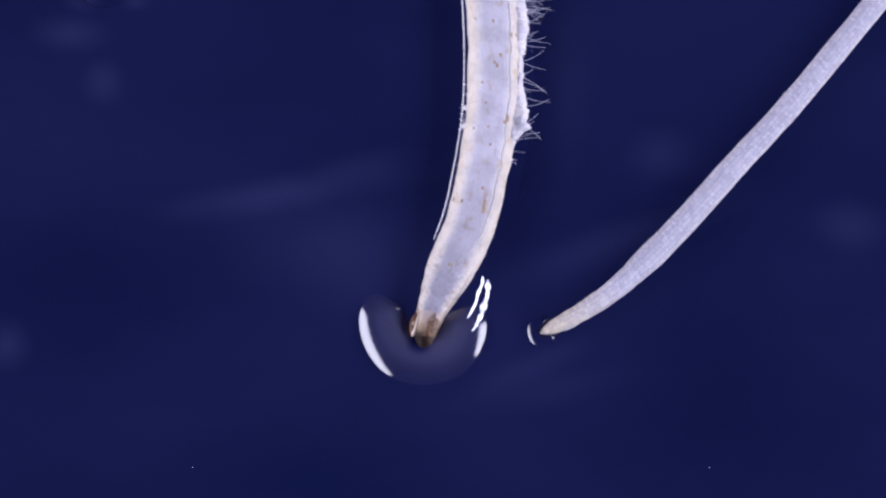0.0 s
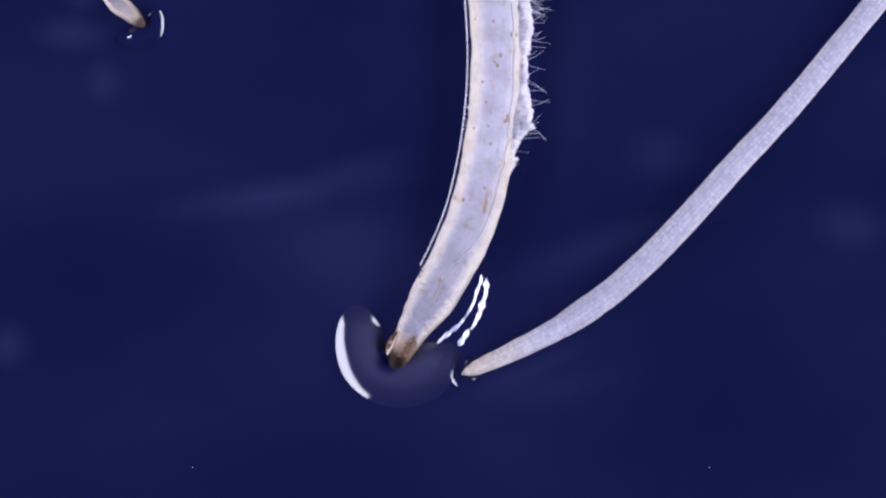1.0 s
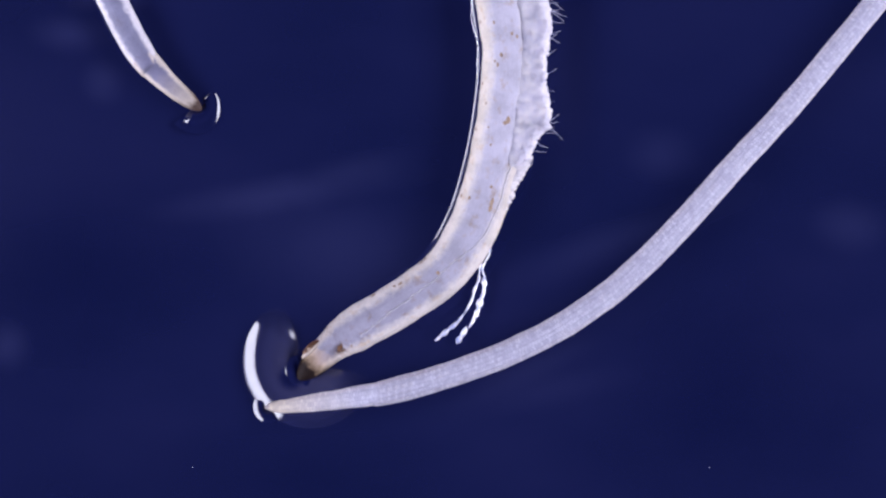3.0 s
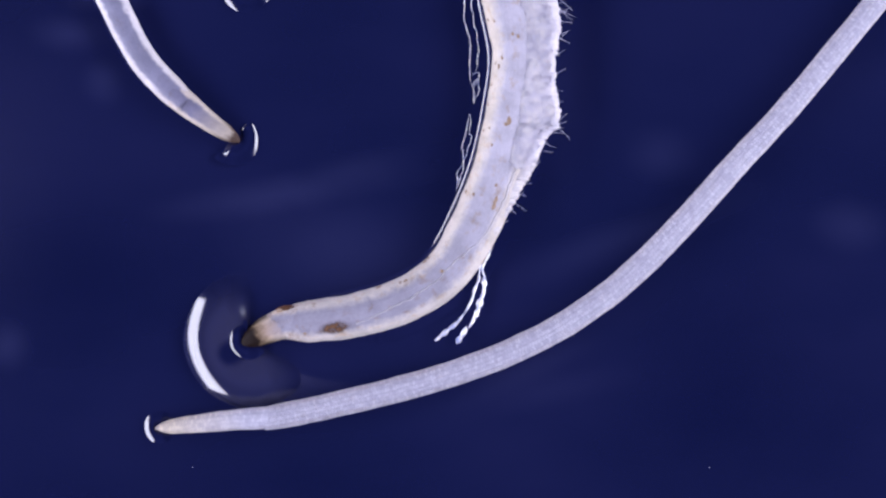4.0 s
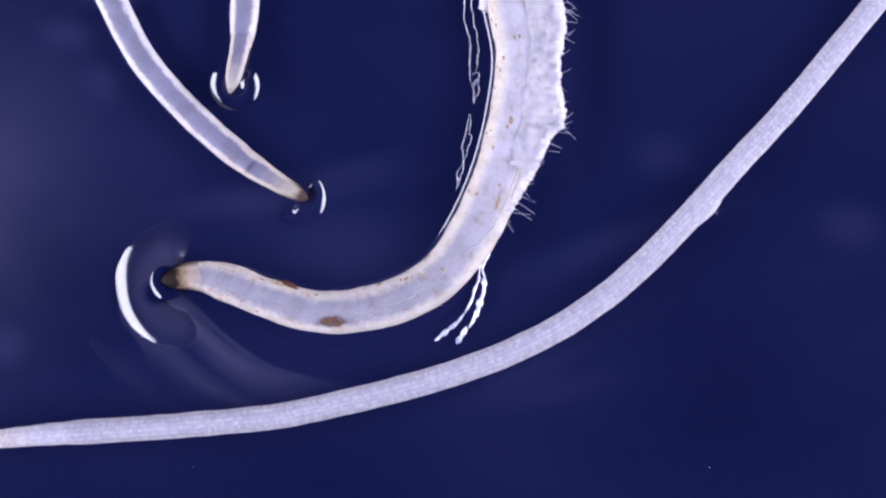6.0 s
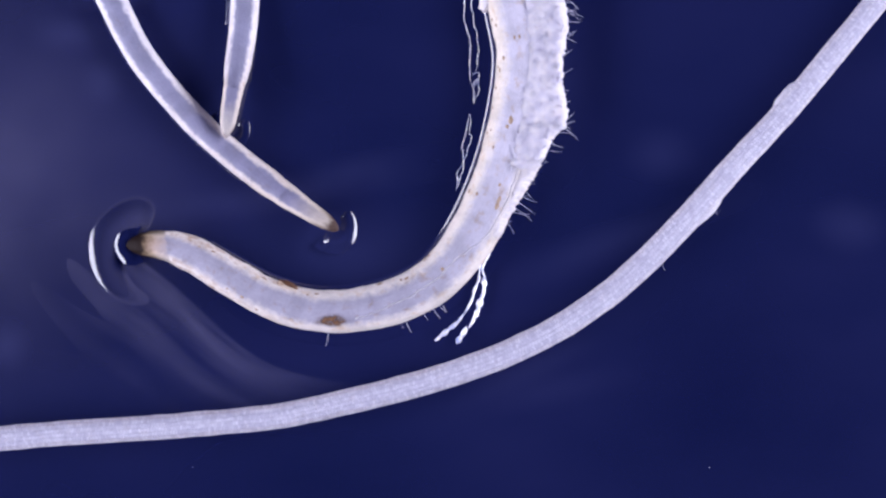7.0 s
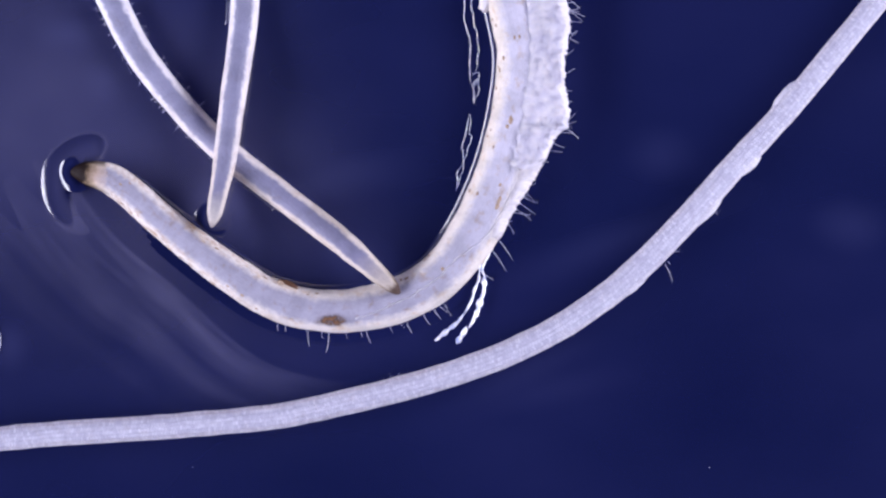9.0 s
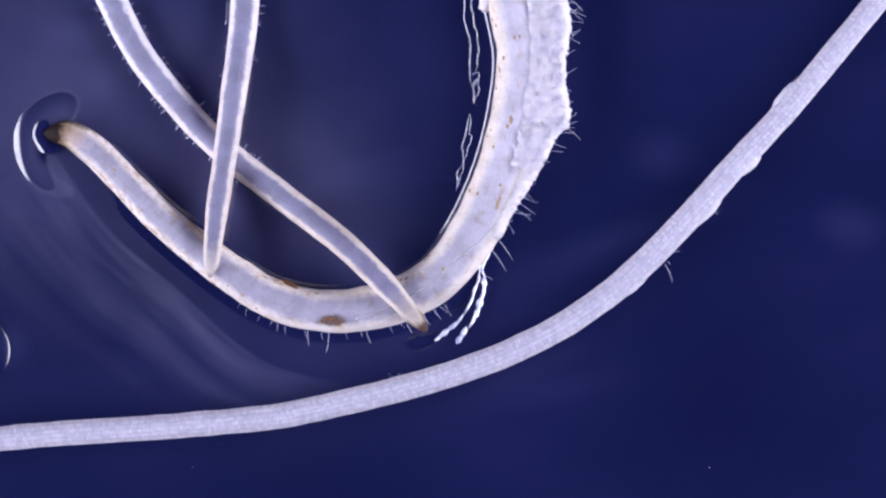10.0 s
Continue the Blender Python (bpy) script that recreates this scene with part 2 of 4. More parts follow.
def lofted(name, rings, rest=None, across=None, close=True, normals=None, age=None):
    """A mesh skinned over rings (n x k x 3 array), its ends closed by a fan; rest and across ride along as attributes."""
    rings = np.asarray(rings)
    n, k, _ = rings.shape
    verts = rings.reshape(-1, 3)
    faces = []
    for i in range(n - 1):
        for j in range(k):
            a, b = i * k + j, i * k + (j + 1) % k
            faces.append((a, a + k, b + k, b))
    if close:
        faces.append(tuple(range(k)))
        faces.append(tuple((n - 1) * k + j for j in reversed(range(k))))
    mid = n // 2
    core = rings[mid].mean(axis=0)
    a, b = rings[mid][0], rings[mid][1]
    c = rings[mid - 1][0]
    if np.dot(np.cross(a - c, b - a), a - core) < 0:
        faces = [f[::-1] for f in faces]
    me = bpy.data.meshes.new(name)
    me.from_pydata(verts.tolist(), [], faces)
    if rest is not None:
        me.attributes.new("rest", "FLOAT_VECTOR", "POINT").data.foreach_set("vector", np.asarray(rest, dtype=np.float32).reshape(-1))
        me.attributes.new("age", "FLOAT_VECTOR", "POINT").data.foreach_set("vector", np.asarray(rest if age is None else np.full((n * k, 3), age), dtype=np.float32).reshape(-1))
        me.attributes.new("across", "FLOAT", "POINT").data.foreach_set("value", np.asarray(across, dtype=np.float32).reshape(-1))
    me.update()
    if normals is not None:
        me.polygons.foreach_set("use_smooth", [True] * len(me.polygons))
        me.normals_split_custom_set_from_vertices(normals)
    return me


def climb(s, a, b, low, high):
    f = min(1.0, max(0.0, (s - a) / (b - a)))
    return low + (high - low) * f * f * (3 - 2 * f)


def spline(points, step=4.0):
    """A smooth line through the points: places at even steps and the length run."""
    p = np.array(points, dtype=float)
    p = np.vstack([2 * p[0] - p[1], p, 2 * p[-1] - p[-2]])
    out = []
    for i in range(1, len(p) - 2):
        a, b, c, d = p[i - 1:i + 3]
        for u in np.linspace(0, 1, 24, endpoint=False):
            out.append(0.5 * (2 * b + (c - a) * u + (2 * a - 5 * b + 4 * c - d) * u * u + (3 * b - a - 3 * c + d) * u ** 3))
    out.append(p[-2])
    out = np.array(out)
    run = np.concatenate([[0], np.cumsum(np.linalg.norm(np.diff(out, axis=0), axis=1))])
    even = np.arange(0, run[-1], step)
    even = np.append(even, run[-1])
    return np.stack([np.interp(even, run, out[:, k]) for k in range(out.shape[1])], axis=1), even


class Growth:
    """How a root lies at each time: its middle line, from the base to the growing tip."""

    def __init__(self, lift):
        self.stages, self.lift = [], lift

    def stage(self, t, *points):
        pts, run = spline(points)
        way = pts[-1] - pts[-4]
        way = way / np.linalg.norm(way)
        far = np.array([40.0, 4000.0])
        start = pts[3] - pts[0]
        start = pts[0] - start / np.linalg.norm(start) * 900.0
        line = np.vstack([start, pts, pts[-1] + way * far[:, None]])
        self.stages.append((t, np.concatenate([[-900.0], run, run[-1] + far]), line, run[-1]))

    def between(self, t):
        times = [s[0] for s in self.stages]
        k = max(0, min(len(times) - 2, int(np.searchsorted(times, t, side="right")) - 1))
        a, b = self.stages[k], self.stages[k + 1]
        return a, b, min(1.0, max(0.0, (t - a[0]) / (b[0] - a[0])))

    def length(self, t):
        a, b, f = self.between(t)
        return a[3] * (1 - f) + b[3] * f

    def place(self, s, t):
        a, b, f = self.between(t)
        pa = [np.interp(s, a[1], a[2][:, k]) for k in (0, 1)]
        pb = [np.interp(s, b[1], b[2][:, k]) for k in (0, 1)]
        x, y = (u * (1 - f) + v * f for u, v in zip(pa, pb))
        return spot(x, y, self.lift(s))

    def lie(self, s, t, reach=14.0):
        here = self.place(s, t)
        ahead = (self.place(s + reach, t) - self.place(s - reach, t)).normalized()
        side = Vector((0, 0, 1)).cross(ahead).normalized()
        up = ahead.cross(side)
        m = Matrix((ahead, side, up)).transposed().to_4x4()
        m.translation = here
        return m


TIMES = [i * 0.25 for i in range(41)]
MOVES = []


def moving(ob, rows):
    """Note a thing's or part's path; motions() keys it, unless it never stirs."""
    first = rows[0][1]
    if all((m.translation - first.translation).length < 0.3 * U and m.to_quaternion().rotation_difference(first.to_quaternion()).angle < 0.002 for _, m in rows):
        ob.matrix_basis = first
    else:
        ob.matrix_basis = first
        MOVES.append((ob, rows))


AROUND = 22


def water_film(owner, frames, radii, lift, high, wide, rows):
    """The meniscus that climbs a root's flanks: short and steep on its right, long and low on its left."""
    for side, tall, reach, bend, lip in ((-1, high, wide, 1.6, 1.0), (1, 0.75 * high, 2.6 * wide, 2.0, 3.0))[:2 if wide > 9 else 1]:
        verts, faces = [], []
        cols = 10
        for m, r in zip(frames, radii):
            for i in range(cols):
                q = i / (cols - 1)
                y = r + reach - q * (reach + 0.05 * r)
                verts.append(tuple(m @ Vector((0, side * y * U, (tall * q ** bend + 3.0 * min(1.0, lip * q) - 1.0 - lift) * U))))
        for j in range(len(frames) - 1):
            for i in range(cols - 1):
                f = (j * cols + i, (j + 1) * cols + i, (j + 1) * cols + i + 1, j * cols + i + 1)
                faces.append(f if side > 0 else f[::-1])
        me = bpy.data.meshes.new("water_film")
        me.from_pydata(verts, [], faces)
        me.update()
        if me.polygons[0].normal.z < 0:
            me.flip_normals()
        moving(mesh_part("water_film", me, WATER, owner, "clear glossy film of water climbing the root"), rows[side])


def skin_noise(s, a):
    q = noise.noise(Vector((s * 0.022, math.cos(a) * 1.1, math.sin(a) * 1.1))) * 0.05
    return q + noise.noise(Vector((s * 0.09 + 7, math.cos(a) * 3, math.sin(a) * 3))) * 0.022


def grow_root(root, g, radius, tip_shape, skin, tip_skin, step=14.0, nose=34.0, hold=26.0, slack=4.5, blunt=0.72, film=None):
    """A root in short rigid lengths. Each rides with the growing tip until it has reached its own place, and stays there."""
    end = 10.0
    total = g.length(end)
    back = 8.0
    thin = max(r for _, r in tip_shape)
    ang = np.linspace(0, 2 * math.pi, AROUND, endpoint=False)
    made = []
    s0 = 0.0
    while s0 + step / 2 < total - hold - nose:
        mid = s0 + step / 2
        inv = g.lie(mid, end).inverted()
        rings, rest, across, out = [], [], [], []
        for u in [-back, -back / 2, 0.0, step * 0.5, step] + [step + nose * f for f in (0.08, 0.25, 0.5, 0.75, 1.0)]:
            if u < 0:
                k = 1.0 + 0.025 * u / back
            elif u <= step:
                k = 1.0
            else:
                f = (u - step) / nose
                k = 1.0 - (1.0 - blunt) * f * f
            s = s0 + u
            r = radius(s) * k
            m = inv @ g.lie(s, end)
            ring = []
            for a in ang:
                rr = r * (1 + skin_noise(s, a)) * U
                ring.append(tuple(m @ Vector((0, math.cos(a) * rr, math.sin(a) * rr))))
                out.append(tuple(m.to_3x3() @ Vector((0, math.cos(a), math.sin(a)))))
                rest.append((s, math.cos(a) * r, math.sin(a) * r))
                across.append(abs(math.cos(a)))
            rings.append(ring)
        ob = mesh_part("segment", lofted("segment", rings, rest, across, True, out), skin, root)
        wait = hold + nose + step / 2 + slack * max(0.0, radius(mid) - thin)
        if film and g.lift(mid) < 5.0:
            water_film(ob, [inv @ g.lie(s0 + u, end) for u in (0.0, step / 2, step + 0.3)], [radius(s0 + u) for u in (0.0, step / 2, step)], g.lift(mid), *film, {side: [(t, Matrix.Translation((0, 0, -11 * U * climb(g.length(t) - mid, wait + a, wait + b, 1.0, 0.0)))) for t in TIMES] for side, a, b in ((-1, -15.0, 35.0), (1, 5.0, 120.0))})
        rows = [(t, g.lie(min(mid, g.length(t) - wait), t)) for t in TIMES]
        moving(ob, rows)
        made.append((ob, mid, rows))
        s0 += step
    # the tip, in short links that bend with the way
    far = tip_shape[-1][0]
    knots, rad = zip(*tip_shape)
    link = 9.0
    d0 = 0.0
    tip_rows = None
    while d0 < far - 1:
        name = "root_cap" if d0 == 0 else "tip_link"
        ds = [0.0, 1.5, 4.0, 7.0, link, link + 4.0] if d0 == 0 else [d0 - 4.0, d0, d0 + link * 0.5, d0 + link, d0 + link + 4.0]
        rings, rest, across, out = [], [], [], []
        for n_d, d in enumerate(ds):
            slope = float(np.interp(d + 2.0, knots, rad) - np.interp(max(0.0, d - 2.0), knots, rad)) / (4.0 if d >= 2 else 2.0 + d)
            r = float(np.interp(d, knots, rad))
            if n_d == len(ds) - 1 or (d0 > 0 and n_d == 0):
                r *= 0.985
            for a in ang:
                out.append(tuple(Vector((slope, math.cos(a), math.sin(a))).normalized()))
                rest.append((-d, math.cos(a) * r, math.sin(a) * r))
                across.append(abs(math.cos(a)))
            rings.append([((d0 - d) * U, *(c * r * (1 + 1.6 * skin_noise(d, a)) * U for c in (math.cos(a), math.sin(a)))) for a in ang])
        ob = mesh_part(name, lofted(name, rings, rest, across, True, out, 5000.0), tip_skin, root)
        rows = []
        for t in TIMES:
            at = max(d0, 14.0)
            rows.append((t, g.lie(g.length(t) - at, t, 12.0) @ Matrix.Translation(((at - d0) * U, 0, 0))))
        moving(ob, rows)
        tip_rows = tip_rows or rows
        d0 += link
    return made, tip_rows


# ---- the water, and the unseen blue panels that bounce fill light ----
def water_sheet():
    bm = bmesh.new()
    bmesh.ops.create_grid(bm, x_segments=2, y_segments=2, size=0.12)
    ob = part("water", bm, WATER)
    return tagged(ob, "still dark blue water with faint cloudy streaks", "water", kind="structure")


def bounce_panels():
    for name, at, size in (("wall_north", (0, 0.122, 0.05), (0.248, 0.004, 0.12)), ("wall_south", (0, -0.122, 0.05), (0.248, 0.004, 0.12)),
                           ("wall_east", (0.122, 0, 0.05), (0.004, 0.240, 0.12)), ("wall_west", (-0.122, 0, 0.05), (0.004, 0.240, 0.12)),
                           ("ceiling", (0, 0, 0.112), (0.248, 0.248, 0.004))):
        bm = bmesh.new()
        bmesh.ops.create_cube(bm, size=1.0)
        bmesh.ops.scale(bm, vec=size, verts=bm.verts)
        bmesh.ops.translate(bm, vec=at, verts=bm.verts)
        ob = part(name, bm, BOUNCE_BLUE)
        for p in ob.data.polygons:
            p.use_smooth = False
        tagged(ob, "plain matt blue panel, unseen, added to bounce blue fill light", "wall", kind="structure")


water_sheet()
bounce_panels()


# ---- the roots' ways ----
THICK = Growth(lambda s: 3.0)
THICK.stage(0.0, (862, -120), (872, 0), (875, 100), (871, 200), (855, 300), (831, 400), (786, 500), (757, 570), (747, 628))
THICK.stage(0.5, (865, -120), (874, 0), (878, 100), (873, 200), (857, 300), (831, 400), (784, 500), (742, 585), (720, 645))
THICK.stage(1.0, (868, -120), (877, 0), (881, 100), (875, 200), (859, 300), (831, 400), (782, 500), (727, 590), (692, 662))
THICK.stage(1.5, (870, -120), (879, 0), (884, 100), (878, 200), (861, 300), (833, 400), (780, 492), (712, 585), (668, 678))
THICK.stage(2.0, (872, -120), (881, 0), (888, 100), (881, 200), (864, 300), (835, 400), (778, 488), (700, 570), (633, 682))
THICK.stage(2.7, (874, -120), (885, 0), (894, 100), (886, 200), (868, 300), (838, 400), (785, 480), (690, 550), (610, 610), (552, 690))
THICK.stage(3.8, (880, -120), (900, 0), (917, 100), (904, 200), (881, 300), (840, 400), (795, 475), (735, 522), (650, 555), (560, 572), (500, 583), (441, 622))
THICK.stage(4.5, (882, -120), (903, 0), (920, 100), (908, 200), (884, 300), (842, 400), (794, 475), (735, 520), (650, 549), (560, 558), (480, 552), (430, 558), (383, 583))
THICK.stage(5.0, (884, -120), (905, 0), (922, 100), (911, 200), (886, 300), (843, 400), (793, 475), (735, 519), (650, 548), (560, 556), (480, 540), (410, 533), (345, 552))
THICK.stage(5.7, (886, -120), (907, 0), (924, 100), (912, 200), (887, 300), (844, 400), (792, 475), (735, 518), (650, 547), (560, 552), (480, 530), (400, 504), (345, 499), (300, 512))
THICK.stage(6.8, (887, -120), (908, 0), (925, 100), (914, 200), (888, 300), (845, 400), (792, 475), (735, 518), (650, 546), (560, 550), (480, 529), (410, 492), (345, 456), (290, 442), (231, 449))
THICK.stage(7.5, (888, -120), (909, 0), (926, 100), (914, 200), (888, 300), (845, 400), (792, 475), (735, 518), (650, 546), (560, 549), (480, 528), (410, 488), (340, 440), (275, 405), (240, 396), (193, 407))
THICK.stage(8.5, (888, -120), (909, 0), (926, 100), (915, 200), (889, 300), (845, 400), (792, 475), (735, 518), (650, 546), (560, 549), (480, 528), (410, 486), (340, 435), (275, 382), (225, 344), (185, 328), (143, 338))
THICK.stage(9.5, (888, -120), (909, 0), (926, 100), (915, 200), (889, 300), (845, 400), (792, 475), (735, 518), (650, 546), (560, 549), (480, 527), (410, 484), (340, 433), (275, 378), (222, 324), (170, 278), (138, 264), (100, 273))
THICK.stage(10.0, (888, -120), (909, 0), (926, 100), (915, 200), (889, 300), (845, 400), (792, 475), (735, 518), (650, 546), (560, 549), (480, 527), (410, 484), (340, 432), (275, 376), (222, 321), (165, 265), (120, 238), (74, 238))

LONG = Growth(lambda s: 13.0)
LONG_WAY = ((1644, -108), (1552, 1), (1401, 183), (1300, 293), (1200, 404), (1100, 501), (1000, 573))
LONG_FAR = ((900, 624), (800, 661), (700, 690), (600, 714), (500, 735), (400, 746), (300, 754), (200, 761), (100, 767), (0, 776))
LONG.stage(0.0, *LONG_WAY[:6], (1030, 551), (956, 590))
LONG.stage(0.5, *LONG_WAY[:6], (1010, 566), (890, 627))
LONG.stage(1.0, *LONG_WAY, (900, 625), (817, 662))
LONG.stage(1.5, *LONG_WAY, (900, 624), (820, 656), (733, 684))
LONG.stage(2.0, *LONG_WAY, *LONG_FAR[:2], (720, 680), (644, 699))
LONG.stage(2.7, *LONG_WAY, *LONG_FAR[:3], (610, 702), (528, 709))
LONG.stage(3.8, *LONG_WAY, *LONG_FAR[:5], (410, 742), (313, 753))
LONG.stage(4.5, *LONG_WAY, *LONG_FAR[:6], (300, 755), (183, 764))
LONG.stage(5.0, *LONG_WAY, *LONG_FAR[:8], (90, 769))
LONG.stage(5.7, *LONG_WAY, *LONG_FAR[:9], (-30, 779))
LONG.stage(6.8, *LONG_WAY, *LONG_FAR, (-220, 796))
LONG.stage(10.0, *LONG_WAY, *LONG_FAR, (-320, 806))


CROSS = Growth(lambda s: climb(s, 560, 760, 3.0, 44.0))
CROSS_TOP = ((150, -110), (198, 0), (248, 97))
CROSS.stage(0.0, (150, -110), (175, -55), (190, -25))
CROSS.stage(0.5, (150, -110), (180, -55), (222, -2))
CROSS.stage(1.0, (150, -110), (202, -5), (228, 22), (256, 48))
CROSS.stage(1.5, (150, -110), (202, 0), (240, 50), (283, 88))
CROSS.stage(2.0, (150, -110), (201, 0), (255, 80), (304, 129))
CROSS.stage(2.7, (150, -110), (199, 0), (244, 85), (290, 138), (337, 177))
CROSS.stage(3.8, *CROSS_TOP, (300, 156), (355, 203), (411, 241))
CROSS.stage(4.5, *CROSS_TOP, (305, 165), (380, 226), (456, 277))
CROSS.stage(5.0, *CROSS_TOP, (308, 168), (385, 236), (487, 304))
CROSS.stage(5.7, *CROSS_TOP, (310, 172), (390, 247), (460, 300), (527, 338))
CROSS.stage(6.8, *CROSS_TOP, (320, 187), (400, 264), (500, 340), (589, 398))
CROSS.stage(7.5, *CROSS_TOP, (322, 190), (400, 267), (500, 345), (628, 434))
CROSS.stage(8.5, *CROSS_TOP, (323, 192), (400, 269), (500, 347), (600, 423), (682, 489))
CROSS.stage(9.5, *CROSS_TOP, (324, 193), (400, 270), (500, 348), (600, 424), (660, 480), (731, 553))
CROSS.stage(10.0, *CROSS_TOP, (324, 193), (400, 270), (500, 348), (600, 424), (660, 480), (700, 522), (756, 585))

DROP = Growth(lambda s: climb(s, 240, 400, 3.0, 34.0) + climb(s, 500, 660, 0.0, 7.0))
DROP_TOP = ((440, -220), (434, 0), (425, 100))
DROP.stage(0.0, (440, -220), (438, -150), (437, -110))
DROP.stage(3.8, (440, -220), (437, -100), (433, -25))
DROP.stage(4.5, (440, -220), (436, -50), (433, 44))
DROP.stage(5.0, (440, -220), (434, 0), (428, 86))
DROP.stage(5.7, (440, -220), (434, 0), (426, 80), (413, 144))
DROP.stage(6.8, *DROP_TOP, (402, 230))
DROP.stage(7.5, *DROP_TOP, (413, 200), (404, 287))
DROP.stage(8.5, *DROP_TOP, (412, 200), (400, 290), (384, 364))
DROP.stage(9.5, *DROP_TOP, (412, 200), (398, 300), (385, 380), (374, 442))
DROP.stage(10.0, *DROP_TOP, (412, 200), (398, 300), (386, 385), (375, 492))


def taper(*knots):
    at, r = zip(*knots)
    return lambda s: float(np.interp(s, at, r))


thick_root = thing("plant_root", "thick pale root with brown flecks and felted hairs on water", "root", "roots growing in the water")
thick_made, thick_rows = grow_root(
    thick_root, THICK, taper((0, 49), (300, 47), (540, 45), (640, 42), (780, 40), (900, 37), (1050, 34), (1250, 29), (1400, 27)),
    [(0, 2.5), (4, 7.5), (12, 13), (25, 18), (45, 23.2), (70, 26.5), (100, 27), (125, 22)], SKIN_THICK, TIP_THICK, hold=58.0, film=(7.0, 10.0))
long_root = thing("plant_root", "long slender whitish root with fine cell files, growing across water", "root", "roots growing in the water")
long_made, long_rows = grow_root(
    long_root, LONG, taper((0, 20.8), (400, 21.6), (700, 23), (1000, 23), (1300, 22.6), (1700, 22), (2200, 21.5)),
    [(0, 1.5), (4, 4), (12, 8.5), (28, 12.5), (60, 15.5), (120, 17.5), (190, 20), (270, 20.4)], SKIN_LONG, TIP_PALE, nose=50.0, hold=185.0, blunt=0.84)
cross_root = thing("plant_root", "young translucent root with a bluish core, lying over the thick root", "root", "roots growing in the water")
cross_made, cross_rows = grow_root(
    cross_root, CROSS, taper((0, 27), (300, 25), (500, 24.5), (700, 23.5), (900, 20)),
    [(0, 2), (4, 6), (12, 10), (28, 14), (60, 17.5), (105, 21), (145, 22.4), (190, 22)], SKIN_YOUNG, TIP_DARK, nose=42.0, hold=108.0, blunt=0.82, film=(5.0, 6.5))
drop_root = thing("plant_root", "young straight pale root lying over two other roots", "root", "roots growing in the water")
drop_made, drop_rows = grow_root(
    drop_root, DROP, taper((0, 27), (220, 25.5), (330, 24), (520, 20.5), (700, 19.6)),
    [(0, 2), (4, 5), (12, 9), (25, 13), (45, 15.5), (80, 17.6), (115, 18.6), (150, 18.0)], SKIN_YOUNG, TIP_DROP, nose=40.0, hold=78.0, blunt=0.84, film=(7.0, 9.0))


# ---- water heaped round the tips ----
def rim(r, crest, outer):
    """Height of a bulging rim of water: it swells to the crest, bends over and falls evenly to its edge."""
    w = outer - crest
    full = w * (0.35 * 0.26 + 0.65 * 0.65)
    if r < crest:
        return full * (0.5 - 0.5 * math.cos(math.pi * r / crest))
    q = (r - crest) / w
    if q < 0.35:
        return full - w * 0.52 * q * q / 0.7
    q -= 0.35
    return full - w * (0.091 + 0.52 * q + 0.26 * q * q / 1.3)


def veiled(me, amounts, lanes):
    me.attributes.new("veil", "FLOAT", "POINT").data.foreach_set("value", np.asarray(amounts, dtype=np.float32))
    me.attributes.new("lane", "FLOAT_VECTOR", "POINT").data.foreach_set("vector", np.asarray(lanes, dtype=np.float32).reshape(-1))


def swell(label, crest, outer, gain, spread, rows, shift=0.0, ends=4.0, haze=0.0, raised=0.0):
    """A smooth horseshoe rim of water round a growing tip, open towards the root; an added pale sheet inside it stands
    in for the haze there.
    """
    n_r, n_a = 40, 84
    flat = []
    for t, m, *lean in rows:
        x = m.col[0].to_3d()
        heading = math.degrees(math.atan2(x.y, x.x))
        east, north, sink = lean or (0.0, 0.0, 0.0)
        flat.append((t, pose(m.translation.x, m.translation.y, -sink * U, north, east, 0) @ pose(0, 0, 0, 0, 0, heading)))
    for layer in ("water_swell", "swell_haze")[:2 if haze else 1]:
        verts, faces, amounts = [], [], []
        for j in range(n_a + 1):
            a = radians(-spread + 2 * spread * j / n_a)
            fade = min(1.0, (1 - abs(2 * j / n_a - 1)) * ends)
            fade = fade * fade * (3 - 2 * fade)
            wob = 1 + 0.03 * noise.noise(Vector((math.cos(a) * 1.3, math.sin(a) * 1.3, outer)))
            for i in range(n_r + 1):
                r = outer * i / n_r
                up = 2.0 if layer == "swell_haze" else 0.0
                verts.append(((r * wob * math.cos(a) - shift) * U, r * wob * math.sin(a) * U, (gain * rim(r, crest, outer) * fade - 0.5 + up + raised) * U))
                x, y = r * math.cos(a) - shift, r * math.sin(a)
                amounts.append(haze * fade * climb(math.hypot(max(x, 0.0), y), 12, 30, 0.0, 1.0) * climb(r, 0.6 * crest, outer, 1.0, 0.15))
        k = n_r + 1
        for j in range(n_a):
            for i in range(n_r):
                faces.append((j * k + i, j * k + i + 1, (j + 1) * k + i + 1, (j + 1) * k + i))
        me = bpy.data.meshes.new(layer)
        me.from_pydata(verts, [], faces)
        me.update()
        if layer == "swell_haze":
            veiled(me, amounts, np.zeros((len(verts), 3)))
            ob = mesh_part(layer, me, VEIL)
            tagged(ob, "faint pale sheet standing in for haze over a tip's swell", "mucilage", "", "structure")
        else:
            ob = mesh_part(layer, me, WATER)
            tagged(ob, label, "water swell", "water swells round the root tips", "structure")
        moving(ob, flat)


